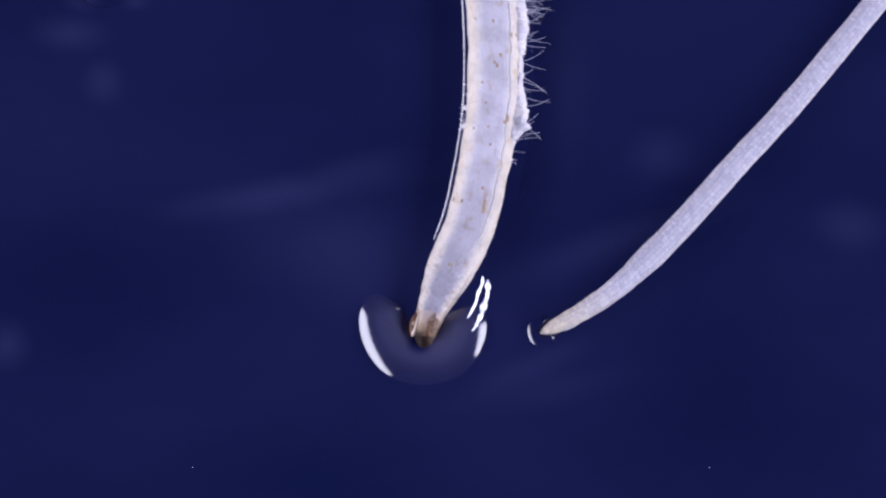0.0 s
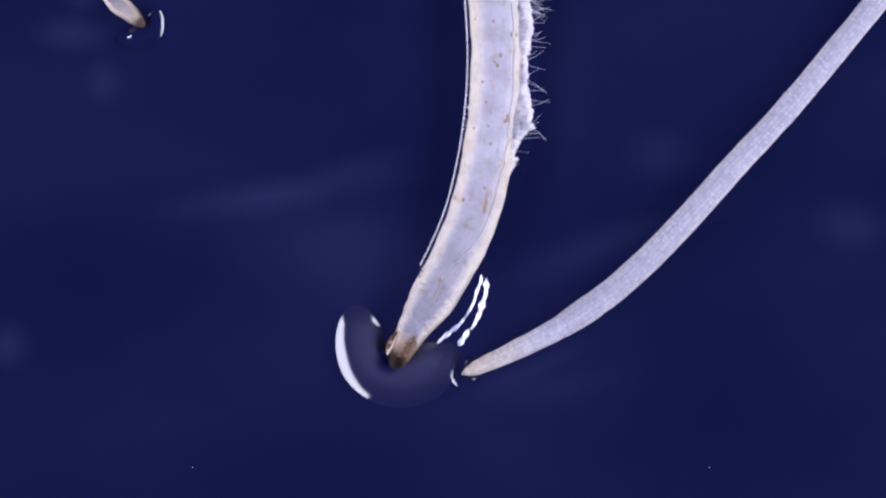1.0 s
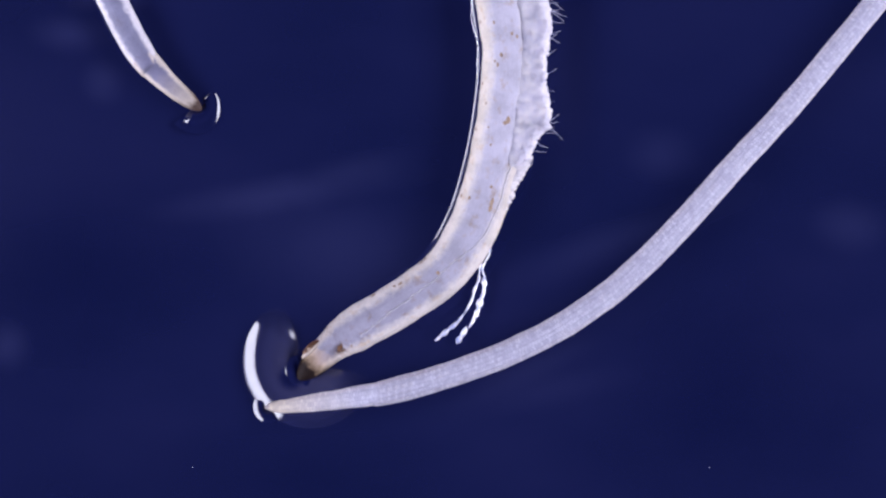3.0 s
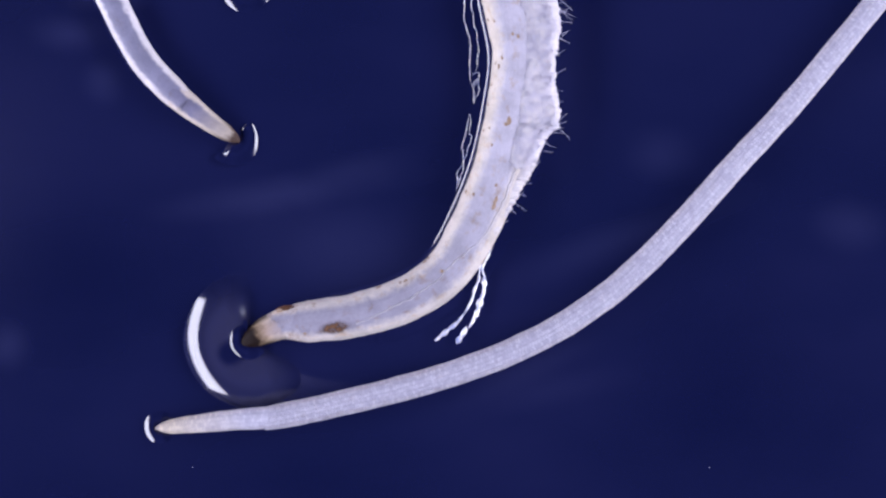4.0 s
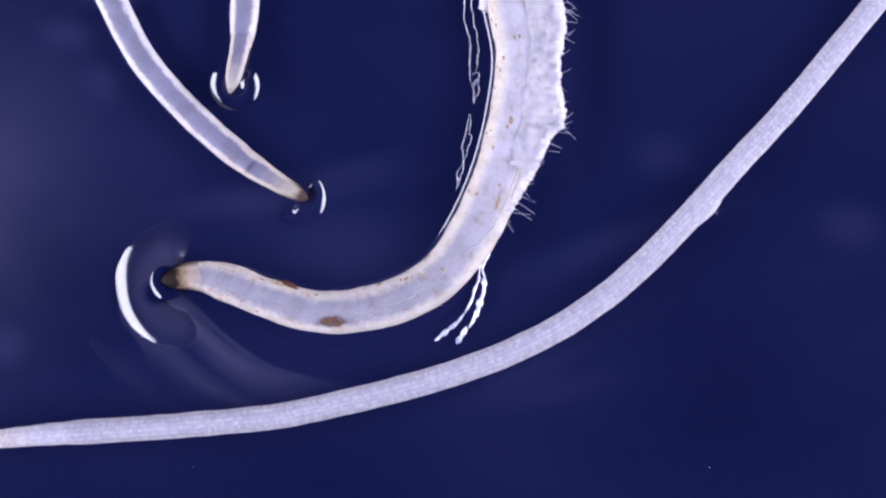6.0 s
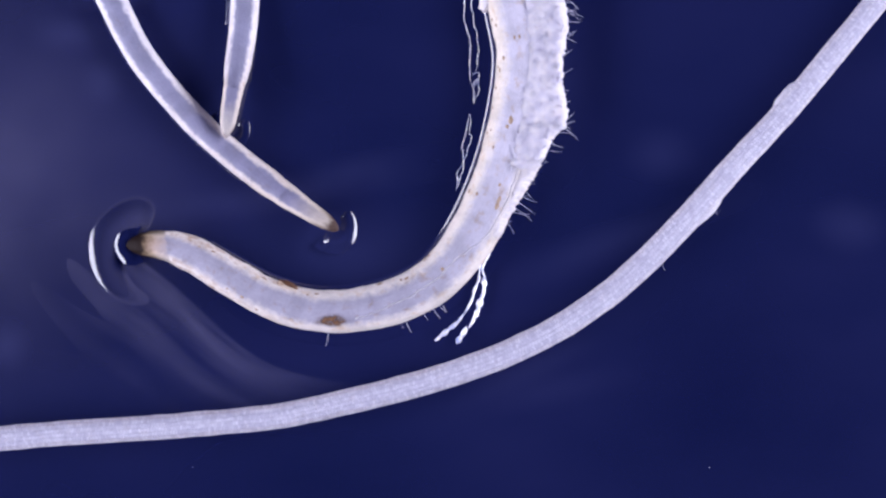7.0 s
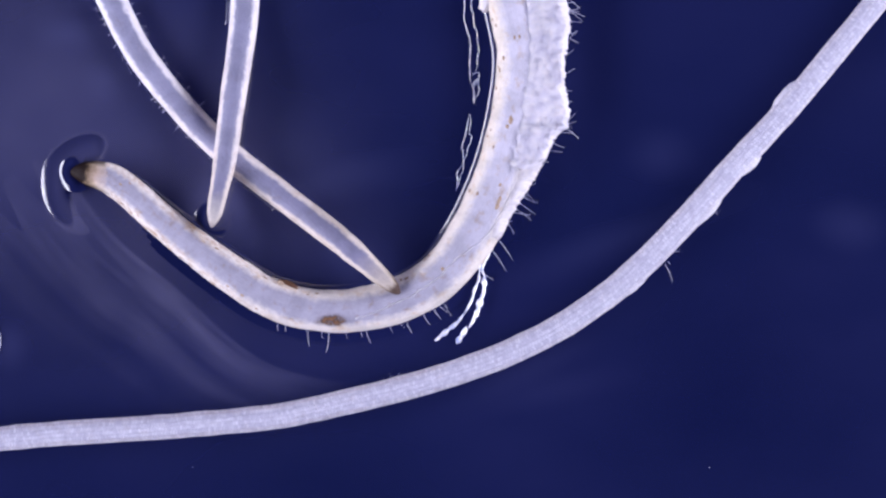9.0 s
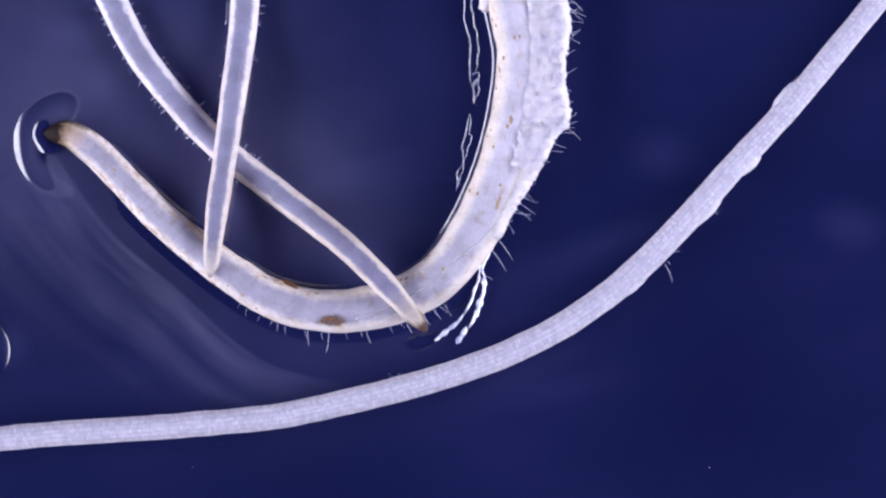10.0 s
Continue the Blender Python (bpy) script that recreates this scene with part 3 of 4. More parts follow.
def strayed(rows, *stray):
    """The tip's path, drawn aside by the flow round it: seconds, shift to the right and down the plan, lean east and north, and sinking."""
    at, dx, dy, east, north, sink = zip(*stray)
    return [(t, Matrix.Translation((np.interp(t, at, dx) * U, -np.interp(t, at, dy) * U, 0)) @ m, *(float(np.interp(t, at, v)) for v in (east, north, sink))) for t, m in rows]


swell("raised glossy water swell round the thick root's tip", 78, 124, 1.0, 128, strayed(thick_rows, (0, -4, -24, 0, -3.5, 5), (2.5, -4, -18, 0, -3, 5), (3.8, -16, 12, 0.6, 0, 1), (4.5, -16, 18, 0.8, 0, 2),
      (5.5, -8, 18, 1.4, 1.0, 4), (7, 0, 24, 4.8, 4.0, 16), (8.5, 10, 32, 5.4, 4.4, 18), (10, 12, 30, 4.6, 3.8, 16)), 46, 2.6, 0.06)
swell("thin glossy collar of water round the thick root's tip", 22, 36, 1.0, 120, thick_rows, 16, 2.0, 0.0, 8.0)
swell("small glossy water swell round the crossing root's tip", 30, 52, 1.0, 100, strayed(cross_rows, (0, 2, -2, 6.5, -6, 2), (7, 2, -2, 6.5, -6, 3), (10, 0, 0, 7, -6, 8)), 14, 3.0)
swell("small glossy water swell round the straight root's tip", 25, 45, 1.0, 165, strayed(drop_rows, (0, 4, 0, 2.5, 0, 0), (6.0, 4, 0, 2.5, 0, 0), (7.5, 4, 0, 6, 0, 6), (10, 4, 0, 6, 0, 6)), 16, 4.0)
swell("tiny glossy water swell round the slender root's tip", 14, 30, 0.9, 150, long_rows, 8, 3.0)
swell("glossy water swell at the edge of the view", 40, 68, 1.0, 120,
      [(t, pose(*spot(np.interp(t, (0, 8.0, 9.2, 10), (-160, -120, -56, -50)), np.interp(t, (0, 8.0, 9.2, 10), (540, 580, 612, 622))), 0, 0, 0)) for t in TIMES], 0.0, 2.0)


def drifting_veil():
    """A wide thin pale sheet, added in place of the growing haze, that drifts in over the water as the roots grow."""
    step, x0, y0, nx, ny = 20.0, -900.0, -300.0, 100, 70
    verts, faces, amounts = [], [], []
    for j in range(ny):
        for i in range(nx):
            x, y = x0 + step * i, y0 + step * j
            near = ((x - 40) / 460) ** 2 + ((y - 120) / 380) ** 2 if x > 40 else ((y - 120) / 380) ** 2
            far = ((x - 500) / 250) ** 2 + ((y - 400) / 230) ** 2
            end = min(1.0, i / 8, (nx - 1 - i) / 8, j / 4, (ny - 1 - j) / 4)
            verts.append(tuple(spot(x, y, 2.0)))
            amounts.append(end * (0.053 * math.exp(-near) + 0.046 * math.exp(-far)))
    for j in range(ny - 1):
        for i in range(nx - 1):
            a = j * nx + i
            faces.append((a, a + nx, a + nx + 1, a + 1))
    me = bpy.data.meshes.new("haze_veil")
    me.from_pydata(verts, [], faces)
    me.update()
    veiled(me, amounts, np.zeros((len(verts), 3)))
    ob = mesh_part("haze_veil", me, VEIL)
    tagged(ob, "wide faint pale sheet standing in for haze over the water", "mucilage", "", "structure")
    moving(ob, [(t, Matrix.Translation((np.interp(t, (0, 4.5, 7.0, 8.5, 10.0), (-1150, -820, -480, -230, 0)) * U, 0, 0))) for t in TIMES])


WAKE_LINE, WAKE_RUN = spline([(660, 682), (560, 668), (482, 645), (412, 600), (352, 545), (308, 505), (208, 420), (138, 330), (92, 262)], 6.0)


def wake():
    """A streaky pale sheet in place of the sheen of the sweeping root's wake, rising into sight from its old end to the
    new one.
    """
    cols, fall = 42, 9.0
    verts, faces, amounts, lanes = [], [], [], []
    n = len(WAKE_LINE)
    for i in range(n):
        d = WAKE_LINE[min(i + 1, n - 1)] - WAKE_LINE[max(i - 1, 0)]
        d = d / np.linalg.norm(d)
        f = WAKE_RUN[i] / WAKE_RUN[-1]
        wide = 60 + 190 * climb(f, 0.0, 0.55, 0.0, 1.0)
        for j in range(cols):
            p = (j / (cols - 1)) ** 1.7
            w = -4 + p * wide
            x, y = WAKE_LINE[i]
            verts.append(tuple(spot(x + d[1] * w, y - d[0] * w, 1.6 + fall * (0.5 - f) - 1.0 * p + 1.2 * noise.noise(Vector((w * 0.045, 2.0, 0.5))))))
            line = math.exp(-((w - 3) / 3.0) ** 2)
            body = climb(w, 0.0, 8.0, 0.0, 1.0) * (1 - p) ** 1.3
            amounts.append((0.060 * body + 0.028 * line) * climb(f, 0.0, 0.3, 0.0, 1.0) * climb(f, 0.88, 1.0, 1.0, 0.3))
            lanes.append((f * 2.2, w * 0.028 * (1 - 0.25 * f), 3.0))
    for i in range(n - 1):
        for j in range(cols - 1):
            a = i * cols + j
            faces.append((a, a + cols, a + cols + 1, a + 1))
    me = bpy.data.meshes.new("wake_sheen")
    me.from_pydata(verts, [], faces)
    me.update()
    if me.polygons[0].normal.z < 0:
        me.flip_normals()
    veiled(me, amounts, lanes)
    ob = mesh_part("wake_sheen", me, VEIL)
    tagged(ob, "faint streaky sheet standing in for sheen in the root's wake", "mucilage", "", "structure")
    shown = ((0, -0.2), (3.6, 0.0), (3.8, 0.12), (4.5, 0.28), (5.0, 0.37), (5.7, 0.49), (6.8, 0.65), (7.5, 0.75), (8.5, 0.87), (9.5, 0.98), (10, 1.05))
    moving(ob, [(t, Matrix.Translation((0, 0, (fall * (np.interp(t, *zip(*shown)) - 0.5) - 0.9) * U))) for t in TIMES])


drifting_veil()
wake()


# ---- felt and hairs on the thick root ----
def felt_clump(root, y0, y1, inner, outer, seed, reach, drop=0.0):
    """A lumpy clump of felted root hairs along the thick root's flank."""
    rng = random.Random(seed)
    n, k = max(8, int((y1 - y0) / 1.8)), 44
    cx, cy = 0.5 * (inner(0.5 * (y0 + y1)) + outer(0.5 * (y0 + y1))), 0.5 * (y0 + y1)
    rings = []
    for i in range(n + 1):
        f = i / n
        y = y0 + (y1 - y0) * f
        cap = max(0.05, 1 - abs(2 * f - 1) ** (8 if y1 - y0 < 100 else 20))
        a_in, a_out = inner(y) + 9 * noise.noise(Vector((y * 0.06, 4, 2))), outer(y) + 3 * noise.noise(Vector((y * 0.13, 4, 6))) + 4.5 * noise.noise(Vector((y * 0.36, 4, 9))) + 2.5 * noise.noise(Vector((y * 0.8, 4, 3)))
        mid, half = 0.5 * (a_in + a_out), 0.5 * (a_out - a_in) * (0.8 + 0.2 * cap)
        ring = []
        for j in range(k):
            a = 2 * math.pi * j / k
            p = Vector((y, math.cos(a) * half, math.sin(a) * 26)) * 0.055
            rough = 1 + 0.06 * noise.noise(p) + 0.022 * noise.noise(p * 2.7) + 0.014 * noise.noise(p * 6.1)
            ring.append(((mid - cx + math.cos(a) * half * rough) * U, (cy - y + 6 * noise.noise(Vector((math.cos(a) * 2.2, math.sin(a) * 2.2, 4)))) * U, math.copysign(abs(math.sin(a)) ** (0.6 if math.cos(a) > 0 else 1.7), math.sin(a)) * 29 * (0.5 + 0.5 * cap) * rough * U))
        rings.append(ring)
    ob = mesh_part("hair_felt", lofted("hair_felt", rings), FLANK if drop else MAT_CRUST, root, "lumpy pale swelling of the root's flank" if drop else "matted crust of whitish root hairs")
    strands = []
    faces = []
    for _ in range(int((y1 - y0) * (0.3 if drop else 3.4))):
        i, j = rng.randrange(2, n - 2), rng.choice(range(5, 21))
        p = Vector(rings[i][j])
        way = rng.uniform(-1.2, 1.2) + (0 if j < 9 else rng.choice((0, 3.1)))
        long = rng.uniform(5, 17)
        turn = rng.uniform(-0.24, 0.24)
        for c in range(6):
            q = Vector((math.cos(way), math.sin(way), 0)) * (0.34 * U)
            w = Vector((-q.y, q.x, 0))
            up = Vector((0, 0, 1.0 * U))
            strands += [tuple(p + w), tuple(p - w), tuple(p + up)]
            p = p + Vector((math.cos(way), math.sin(way), -0.02 * c)) * (long / 5 * U)
            way += turn * long / 5
        at = len(strands) - 18
        for c in range(5):
            for e in range(3):
                a0, a1 = at + 3 * c + e, at + 3 * c + (e + 1) % 3
                faces.append((a0, a1, a1 + 3, a0 + 3))
    fibres = bpy.data.meshes.new("felt_fuzz")
    fibres.from_pydata(strands, [], faces)
    fibres.update()
    tagged(mesh_part("felt_fuzz", fibres, HAIR, ob, "fine tangled white hair strands"), kind="stuff")
    inside = 1.0 - 0.55 * min(1.0, max(0.0, (cy - 230) / 150))
    rows = [(t, Matrix.Translation(spot(cx + reach(t) * inside, cy, 26 - drop + 0.32 * reach(t)))) for t in TIMES]
    moving(ob, rows)
    return ob, cx, cy


def felt_reach(t):
    return float(np.interp(t, (0, 1, 1.5, 2.5, 3.8, 5, 7, 10), (-74, -66, -57, -42, -19, -12, -5, 0)))


felt_out = taper((-60, 1000), (0, 1003), (50, 1009), (100, 1000), (150, 1000), (200, 1010), (225, 1005), (245, 982), (280, 968), (320, 944), (380, 906), (420, 888), (450, 868), (480, 838))
felt_in = taper((-60, 915), (0, 912), (100, 914), (200, 896), (280, 888), (340, 880), (400, 850), (450, 824), (480, 812))
FELT = []
for n_f, (y0, y1) in enumerate(((-70, 240), (215, 300), (275, 365), (340, 425))):
    FELT.append((y0, y1) + felt_clump(thick_root, y0, y1, felt_in, felt_out, n_f * 5 + 3, felt_reach, 17.0 if y0 > 250 else 0.0))


def hair_mesh(length, bend, thick=0.62):
    rings = []
    for i in range(7):
        f = i / 6
        r = thick * (1 - 0.55 * f)
        x, y, z = length * f, bend * length * f * f, 2.0 * math.sin(f * 3)
        rings.append([(x * U, (y + math.cos(a) * r) * U, (z + math.sin(a) * r) * U) for a in np.linspace(0, 2 * math.pi, 5, endpoint=False)])
    me = lofted("root_hair", rings)
    me.materials.append(HAIR)
    for p in me.polygons:
        p.use_smooth = True
    return me


HAIR_SHAPES = [hair_mesh(length, bend, 0.46 if length > 20 else 0.38) for length, bend in ((26, 0.15), (34, -0.2), (42, 0.25), (50, -0.1), (13, 0.2), (9, -0.15))]


def hair(parent, shape, m):
    ob = new("root_hair", HAIR_SHAPES[shape])
    ob.parent = parent
    ob.matrix_basis = m
    return ob


rng = random.Random(11)
for y0, y1, felt, cx, cy in FELT[:2]:
    for _ in range(int((y1 - y0) / 17)):
        y = rng.uniform(max(y0, -20), y1)
        x = felt_out(y) - rng.uniform(2, 8)
        hair(felt, rng.choice((0, 0, 1, 4, 5, 2 if y < 40 else 4)),
             Matrix.Translation(((x - cx) * U, -(y - cy) * U, rng.uniform(-8, 8) * U)) @ pose(0, 0, 0, rng.uniform(-20, 20), rng.uniform(-18, 18), rng.uniform(-38, 38)))


for _ in range(12):
    y0, y1, felt, cx, cy = FELT[0]
    x, y = rng.uniform(968, 998), rng.uniform(-25, 18)
    hair(felt, rng.choice((1, 2, 2, 3)), Matrix.Translation(((x - cx) * U, -(y - cy) * U, rng.uniform(-2, 16) * U)) @ pose(0, 0, 0, 0, rng.uniform(-12, 8), rng.uniform(-62, 5)))


for _ in range(30):
    y = rng.choice((rng.uniform(-30, 30), rng.uniform(20, 270)))
    x = felt_out(y) - rng.uniform(72, 82)
    hair(thick_root, rng.choice((1, 2, 2, 3)), Matrix.Translation(spot(x, y, rng.uniform(6, 16))) @ pose(0, 0, 0, 0, rng.uniform(-8, 4), rng.uniform(-35, 25)))


def sprouting(made, shape, x, y, heading, born, z=8.0):
    """A hair that pushes out of its segment's flank: it slides from inside to its place."""
    way = Vector((math.cos(radians(heading)), math.sin(radians(heading)), 0))
    goal = spot(x, y, z)
    seg, _, rows = min(made, key=lambda o: (o[2][-1][1].translation - goal).length)
    inv = rows[-1][1].inverted()
    ob = hair(seg, shape, Matrix.Identity(4))
    size = (26, 34, 42, 50, 13, 9)[shape]
    axis = abs((inv @ goal).y) / U
    path = []
    for t in TIMES:
        f = climb(t, born, born + 2.2, 0.0, 1.0)
        path.append((t, inv @ Matrix.Translation(goal - way * (axis + size / 2) * (1 - f) * U) @ pose(0, 0, 0, 0, 0, heading)))
    moving(ob, path)


for x, y, heading, shape, born in ((905, 318, -25, 2, 1.5), (915, 328, -32, 1, 2.2), (912, 340, -40, 2, 2.6), (905, 352, -28, 3, 2.4), (900, 362, -30, 3, 2.8),
                                   (896, 372, -25, 2, 3.2), (890, 385, -45, 1, 3.6), (878, 420, -48, 3, 6.2), (868, 440, -50, 3, 6.5), (840, 470, -52, 2, 7.0),
                                   (772, 535, -50, 0, 4.6), (780, 530, -48, 1, 5.6), (765, 543, -62, 0, 4.8), (748, 552, -70, 0, 5.4), (718, 566, -72, 0, 5.0),
                                   (708, 570, -65, 4, 4.4), (690, 577, -78, 4, 5.8), (648, 583, -80, 0, 6.0), (640, 585, -95, 4, 6.5), (612, 588, -82, 4, 6.0),
                                   (582, 588, -86, 1, 5.4), (570, 588, -95, 4, 7.0), (545, 586, -92, 0, 6.6), (540, 585, -84, 4, 7.4), (505, 578, -98, 4, 7.2),
                                   (492, 573, -100, 4, 6.8), (482, 568, -104, 5, 7.6), (460, 560, -110, 5, 7.8), (437, 548, -112, 4, 8.0), (425, 540, -108, 5, 8.2), (400, 522, -115, 5, 8.4)):
    sprouting(thick_made, shape, x, y, heading, born)
for x, y, heading, shape, born in ((1306, 268, 118, 4, 7.4), (1300, 272, 112, 5, 7.8), (1262, 372, -20, 4, 3.6), (1264, 376, -28, 5, 3.0), (1192, 445, -10, 4, 6.8),
                                   (1176, 468, -55, 1, 6.0), (1180, 462, -35, 5, 6.6), (1396, 158, 50, 0, 7.6), (693, 672, 100, 4, 6.2), (706, 668, 92, 5, 6.8),
                                   (988, 560, 115, 5, 5.2), (525, 714, 100, 5, 7.4), (560, 706, 88, 5, 7.8)):
    sprouting(long_made, shape, x, y, heading, born, 4.0)


def fringe(made, g, radius, s0, s1, count, seed, born):
    """Short hairs down both flanks of a young root."""
    r2 = random.Random(seed)
    for _ in range(count):
        s = r2.uniform(s0, s1)
        side = r2.choice((1, -1))
        m = g.lie(s, 10.0)
        p = m @ Vector((0, side * (radius(s) - 2) * U, 0))
        x = m.col[0].to_3d()
        heading = math.degrees(math.atan2(x.y, x.x)) + side * r2.uniform(70, 105)
        sprouting(made, r2.choice((4, 5, 5)), p.x / U + 784.0, 441.0 - p.y / U, heading, born + r2.uniform(0, 1.2) + (s - s0) * 0.004, p.z / U)


CROSS_R = taper((0, 27), (300, 25), (500, 24.5), (700, 23.5), (900, 20))
fringe(cross_made, CROSS, CROSS_R, 120, 520, 70, 5, 5.6)
fringe(drop_made, DROP, taper((0, 27), (220, 25.5), (330, 24), (520, 20.5), (700, 19.6)), 215, 420, 16, 8, 7.2)


# ---- nodules on the slender root ----
def nodule(root, x, y, long, wide, turn, born, inward):
    bm = bmesh.new()
    bmesh.ops.create_uvsphere(bm, u_segments=30, v_segments=16, radius=1.0)
    for v in bm.verts:
        q = 1 + 0.14 * noise.noise(v.co * 2.3 + Vector((x, y, 0))) + 0.07 * noise.noise(v.co * 7 + Vector((x, y, 0)))
        v.co = Vector((v.co.x * long * q * U, v.co.y * wide * q * U, v.co.z * 13 * q * U))
    ob = part("nodule", bm, NODULE if root == long_root else FLANK, root, "pale swollen bump on the root's flank")
    dx, dy = inward
    moving(ob, [(t, Matrix.Translation(spot(x + dx * (1 - climb(t, born, born + 3, 0, 1)), y + dy * (1 - climb(t, born, born + 3, 0, 1)), 8)) @ pose(0, 0, 0, 0, 0, turn)) for t in TIMES])


nodule(long_root, 1321, 289, 30, 15, 44, 5.2, (-12, -12))
nodule(long_root, 1247, 374, 42, 13, 45, 3.0, (-9, -9))
nodule(long_root, 1118, 505, 36, 11, 40, 5.0, (-8, -9))
nodule(long_root, 1390, 172, 36, 12, 50, 4.5, (9, 9))
nodule(thick_root, 866, -2, 26, 15, 62, 2.6, (22, 4))
nodule(long_root, 1020, 580, 26, 7, 32, 6.5, (-4, -10))


def crease(seg, g, s0, step, inv):
    """A fine raised seam of skin along the root's outer flank, one length for each segment."""
    rings = []
    for u in np.linspace(-0.5, step + 0.5, 8):
        s = s0 + u
        m = inv @ g.lie(s, 10.0)
        side = SEAM(s) + 0.09 * noise.noise(Vector((s * 0.05, 3, 1))) + 0.04 * noise.noise(Vector((s * 0.22, 3, 1)))
        r = THICK_R(s) * (1 + skin_noise(s, math.acos(side))) * 0.992
        y, z = side * r, r * math.sqrt(1 - side * side)
        rings.append([tuple(m @ Vector((0, (y + 1.2 * math.cos(a)) * U, (z + 0.9 * math.sin(a)) * U))) for a in np.linspace(0, 2 * math.pi, 6, endpoint=False)])
    mesh_part("skin_seam", lofted("skin_seam", rings), MAT_CRUST, seg, "fine pale seam in the root's skin")


THICK_R = taper((0, 49), (300, 47), (540, 45), (640, 42), (780, 40), (900, 37), (1050, 34), (1250, 29), (1400, 27))
SEAM = taper((100, 0.55), (436, 0.62), (528, 0.56), (560, 0.42), (597, 0.04), (624, 0.0), (690, 0.0), (740, 0.08), (790, 0.28), (830, 0.46))
for seg, mid, rows in thick_made:
    if 120 < mid < 818:
        crease(seg, THICK, mid - 7.0, 14.0, rows[-1][1].inverted())


# ---- brown flecks and stains on the thick root ----
def fleck_mesh(seed, a, b, r=42.0, tall=1.0):
    r3 = random.Random(seed)
    n = 14
    verts = [(0, 0, 1.3 * tall * U)]
    for ring, h in ((0.6, tall), (1.0, -0.6)):
        for j in range(n):
            t = 2 * math.pi * j / n
            q = ring * (1 + 0.35 * noise.noise(Vector((math.cos(t) * 1.5, math.sin(t) * 1.5, seed))) + r3.uniform(-0.08, 0.08))
            y = math.sin(t) * b * q
            verts.append((math.cos(t) * a * q * U, y * U, (h - y * y / (2 * r)) * U))
    faces = [(0, 1 + j, 1 + (j + 1) % n) for j in range(n)]
    faces += [(1 + j, 1 + n + j, 1 + n + (j + 1) % n, 1 + (j + 1) % n) for j in range(n)]
    me = bpy.data.meshes.new("brown_fleck")
    me.from_pydata(verts, [], faces)
    me.update()
    return me


def flank_row(g, radius, x, y, t, sink=0.2):
    """A pose on the root's upper skin over the plan place (x, y) at the time t."""
    best = min((((g.place(s, t) - spot(x, y, g.lift(s))).length, s) for s in np.arange(60, 1400, 6.0)))
    s = best[1]
    m = g.lie(s, t)
    d = (m.inverted() @ spot(x, y, g.lift(s))).y / U
    r = radius(s)
    d = max(-0.93 * r, min(0.93 * r, d))
    r *= 1 + skin_noise(s, math.acos(d / r))
    lean = math.degrees(math.asin(d / r))
    return m @ pose(0, d * U, (math.sqrt(r * r - d * d) - sink) * U, -lean)


for n_s, (x, y, a, b) in enumerate(((902, 218, 8, 4.5), (897, 224, 4, 4), (890, 106, 5, 3), (884, 124, 5, 3), (879, 118, 3, 2.5), (858, 152, 3, 2.5), (864, 190, 3, 2.5),
                                    (843, 234, 3, 2.5), (872, 262, 3, 2.5), (868, 232, 2.5, 2.5), (909, 70, 4, 3), (918, 72, 4, 2.5), (877, 46, 4, 2.5), (846, 45, 3, 2.5))):
    ob = mesh_part("brown_fleck", fleck_mesh(n_s + 1, a, b), BROWN, thick_root, "small rust-brown fleck")
    slide = lambda t: (-5 + 5 * climb(t, 2.0, 6.0, 0, 1), -6 + 6 * climb(t, 2.0, 6.0, 0, 1))
    moving(ob, [(t, flank_row(THICK, THICK_R, x + slide(t)[0], y + slide(t)[1], t)) for t in TIMES])


def stuck_fleck(x, y, a, b, seed, label="small rust-brown fleck", turn=0.0, tall=1.0):
    """A fleck that sits fast on the segment under the plan place (x, y) of the grown root."""
    m = flank_row(THICK, THICK_R, x, y, 10.0) @ pose(0, 0, 0, 0, 0, turn)
    seg, _, rows = min(thick_made, key=lambda o: (o[2][-1][1].translation - m.translation).length)
    ob = mesh_part("brown_fleck", fleck_mesh(seed, a, b, 42.0, tall), STAIN if label.startswith("dark") else BROWN, seg, label)
    ob.matrix_basis = rows[-1][1].inverted() @ m


for n_s, (x, y, a, b) in enumerate(((885, 326, 4, 3), (884, 352, 9, 4), (878, 368, 8, 5), (832, 336, 5, 4), (843, 345, 4, 3), (750, 457, 6, 4), (757, 452, 4, 3), (720, 492, 5, 4), (672, 497, 7, 3.5),
                                    (712, 494, 3, 3), (785, 474, 4, 4), (560, 519, 5, 3), (548, 521, 3, 2), (385, 438, 5, 2.5), (378, 500, 6, 4), (345, 408, 4, 2), (470, 490, 7, 2.5),
                                    (432, 522, 4, 3), (405, 505, 3, 2.5), (455, 545, 4, 2.5), (300, 440, 5, 2.5), (258, 405, 5, 2.5), (222, 355, 5, 2.5), (240, 320, 4, 2), (205, 300, 4, 3), (320, 452, 4, 2.5))):
    stuck_fleck(x, y, a, b, 40 + n_s)


TIP_R = taper((0, 2.5), (4, 7.5), (12, 13), (25, 18), (45, 23.2), (70, 26.5), (99, 27))


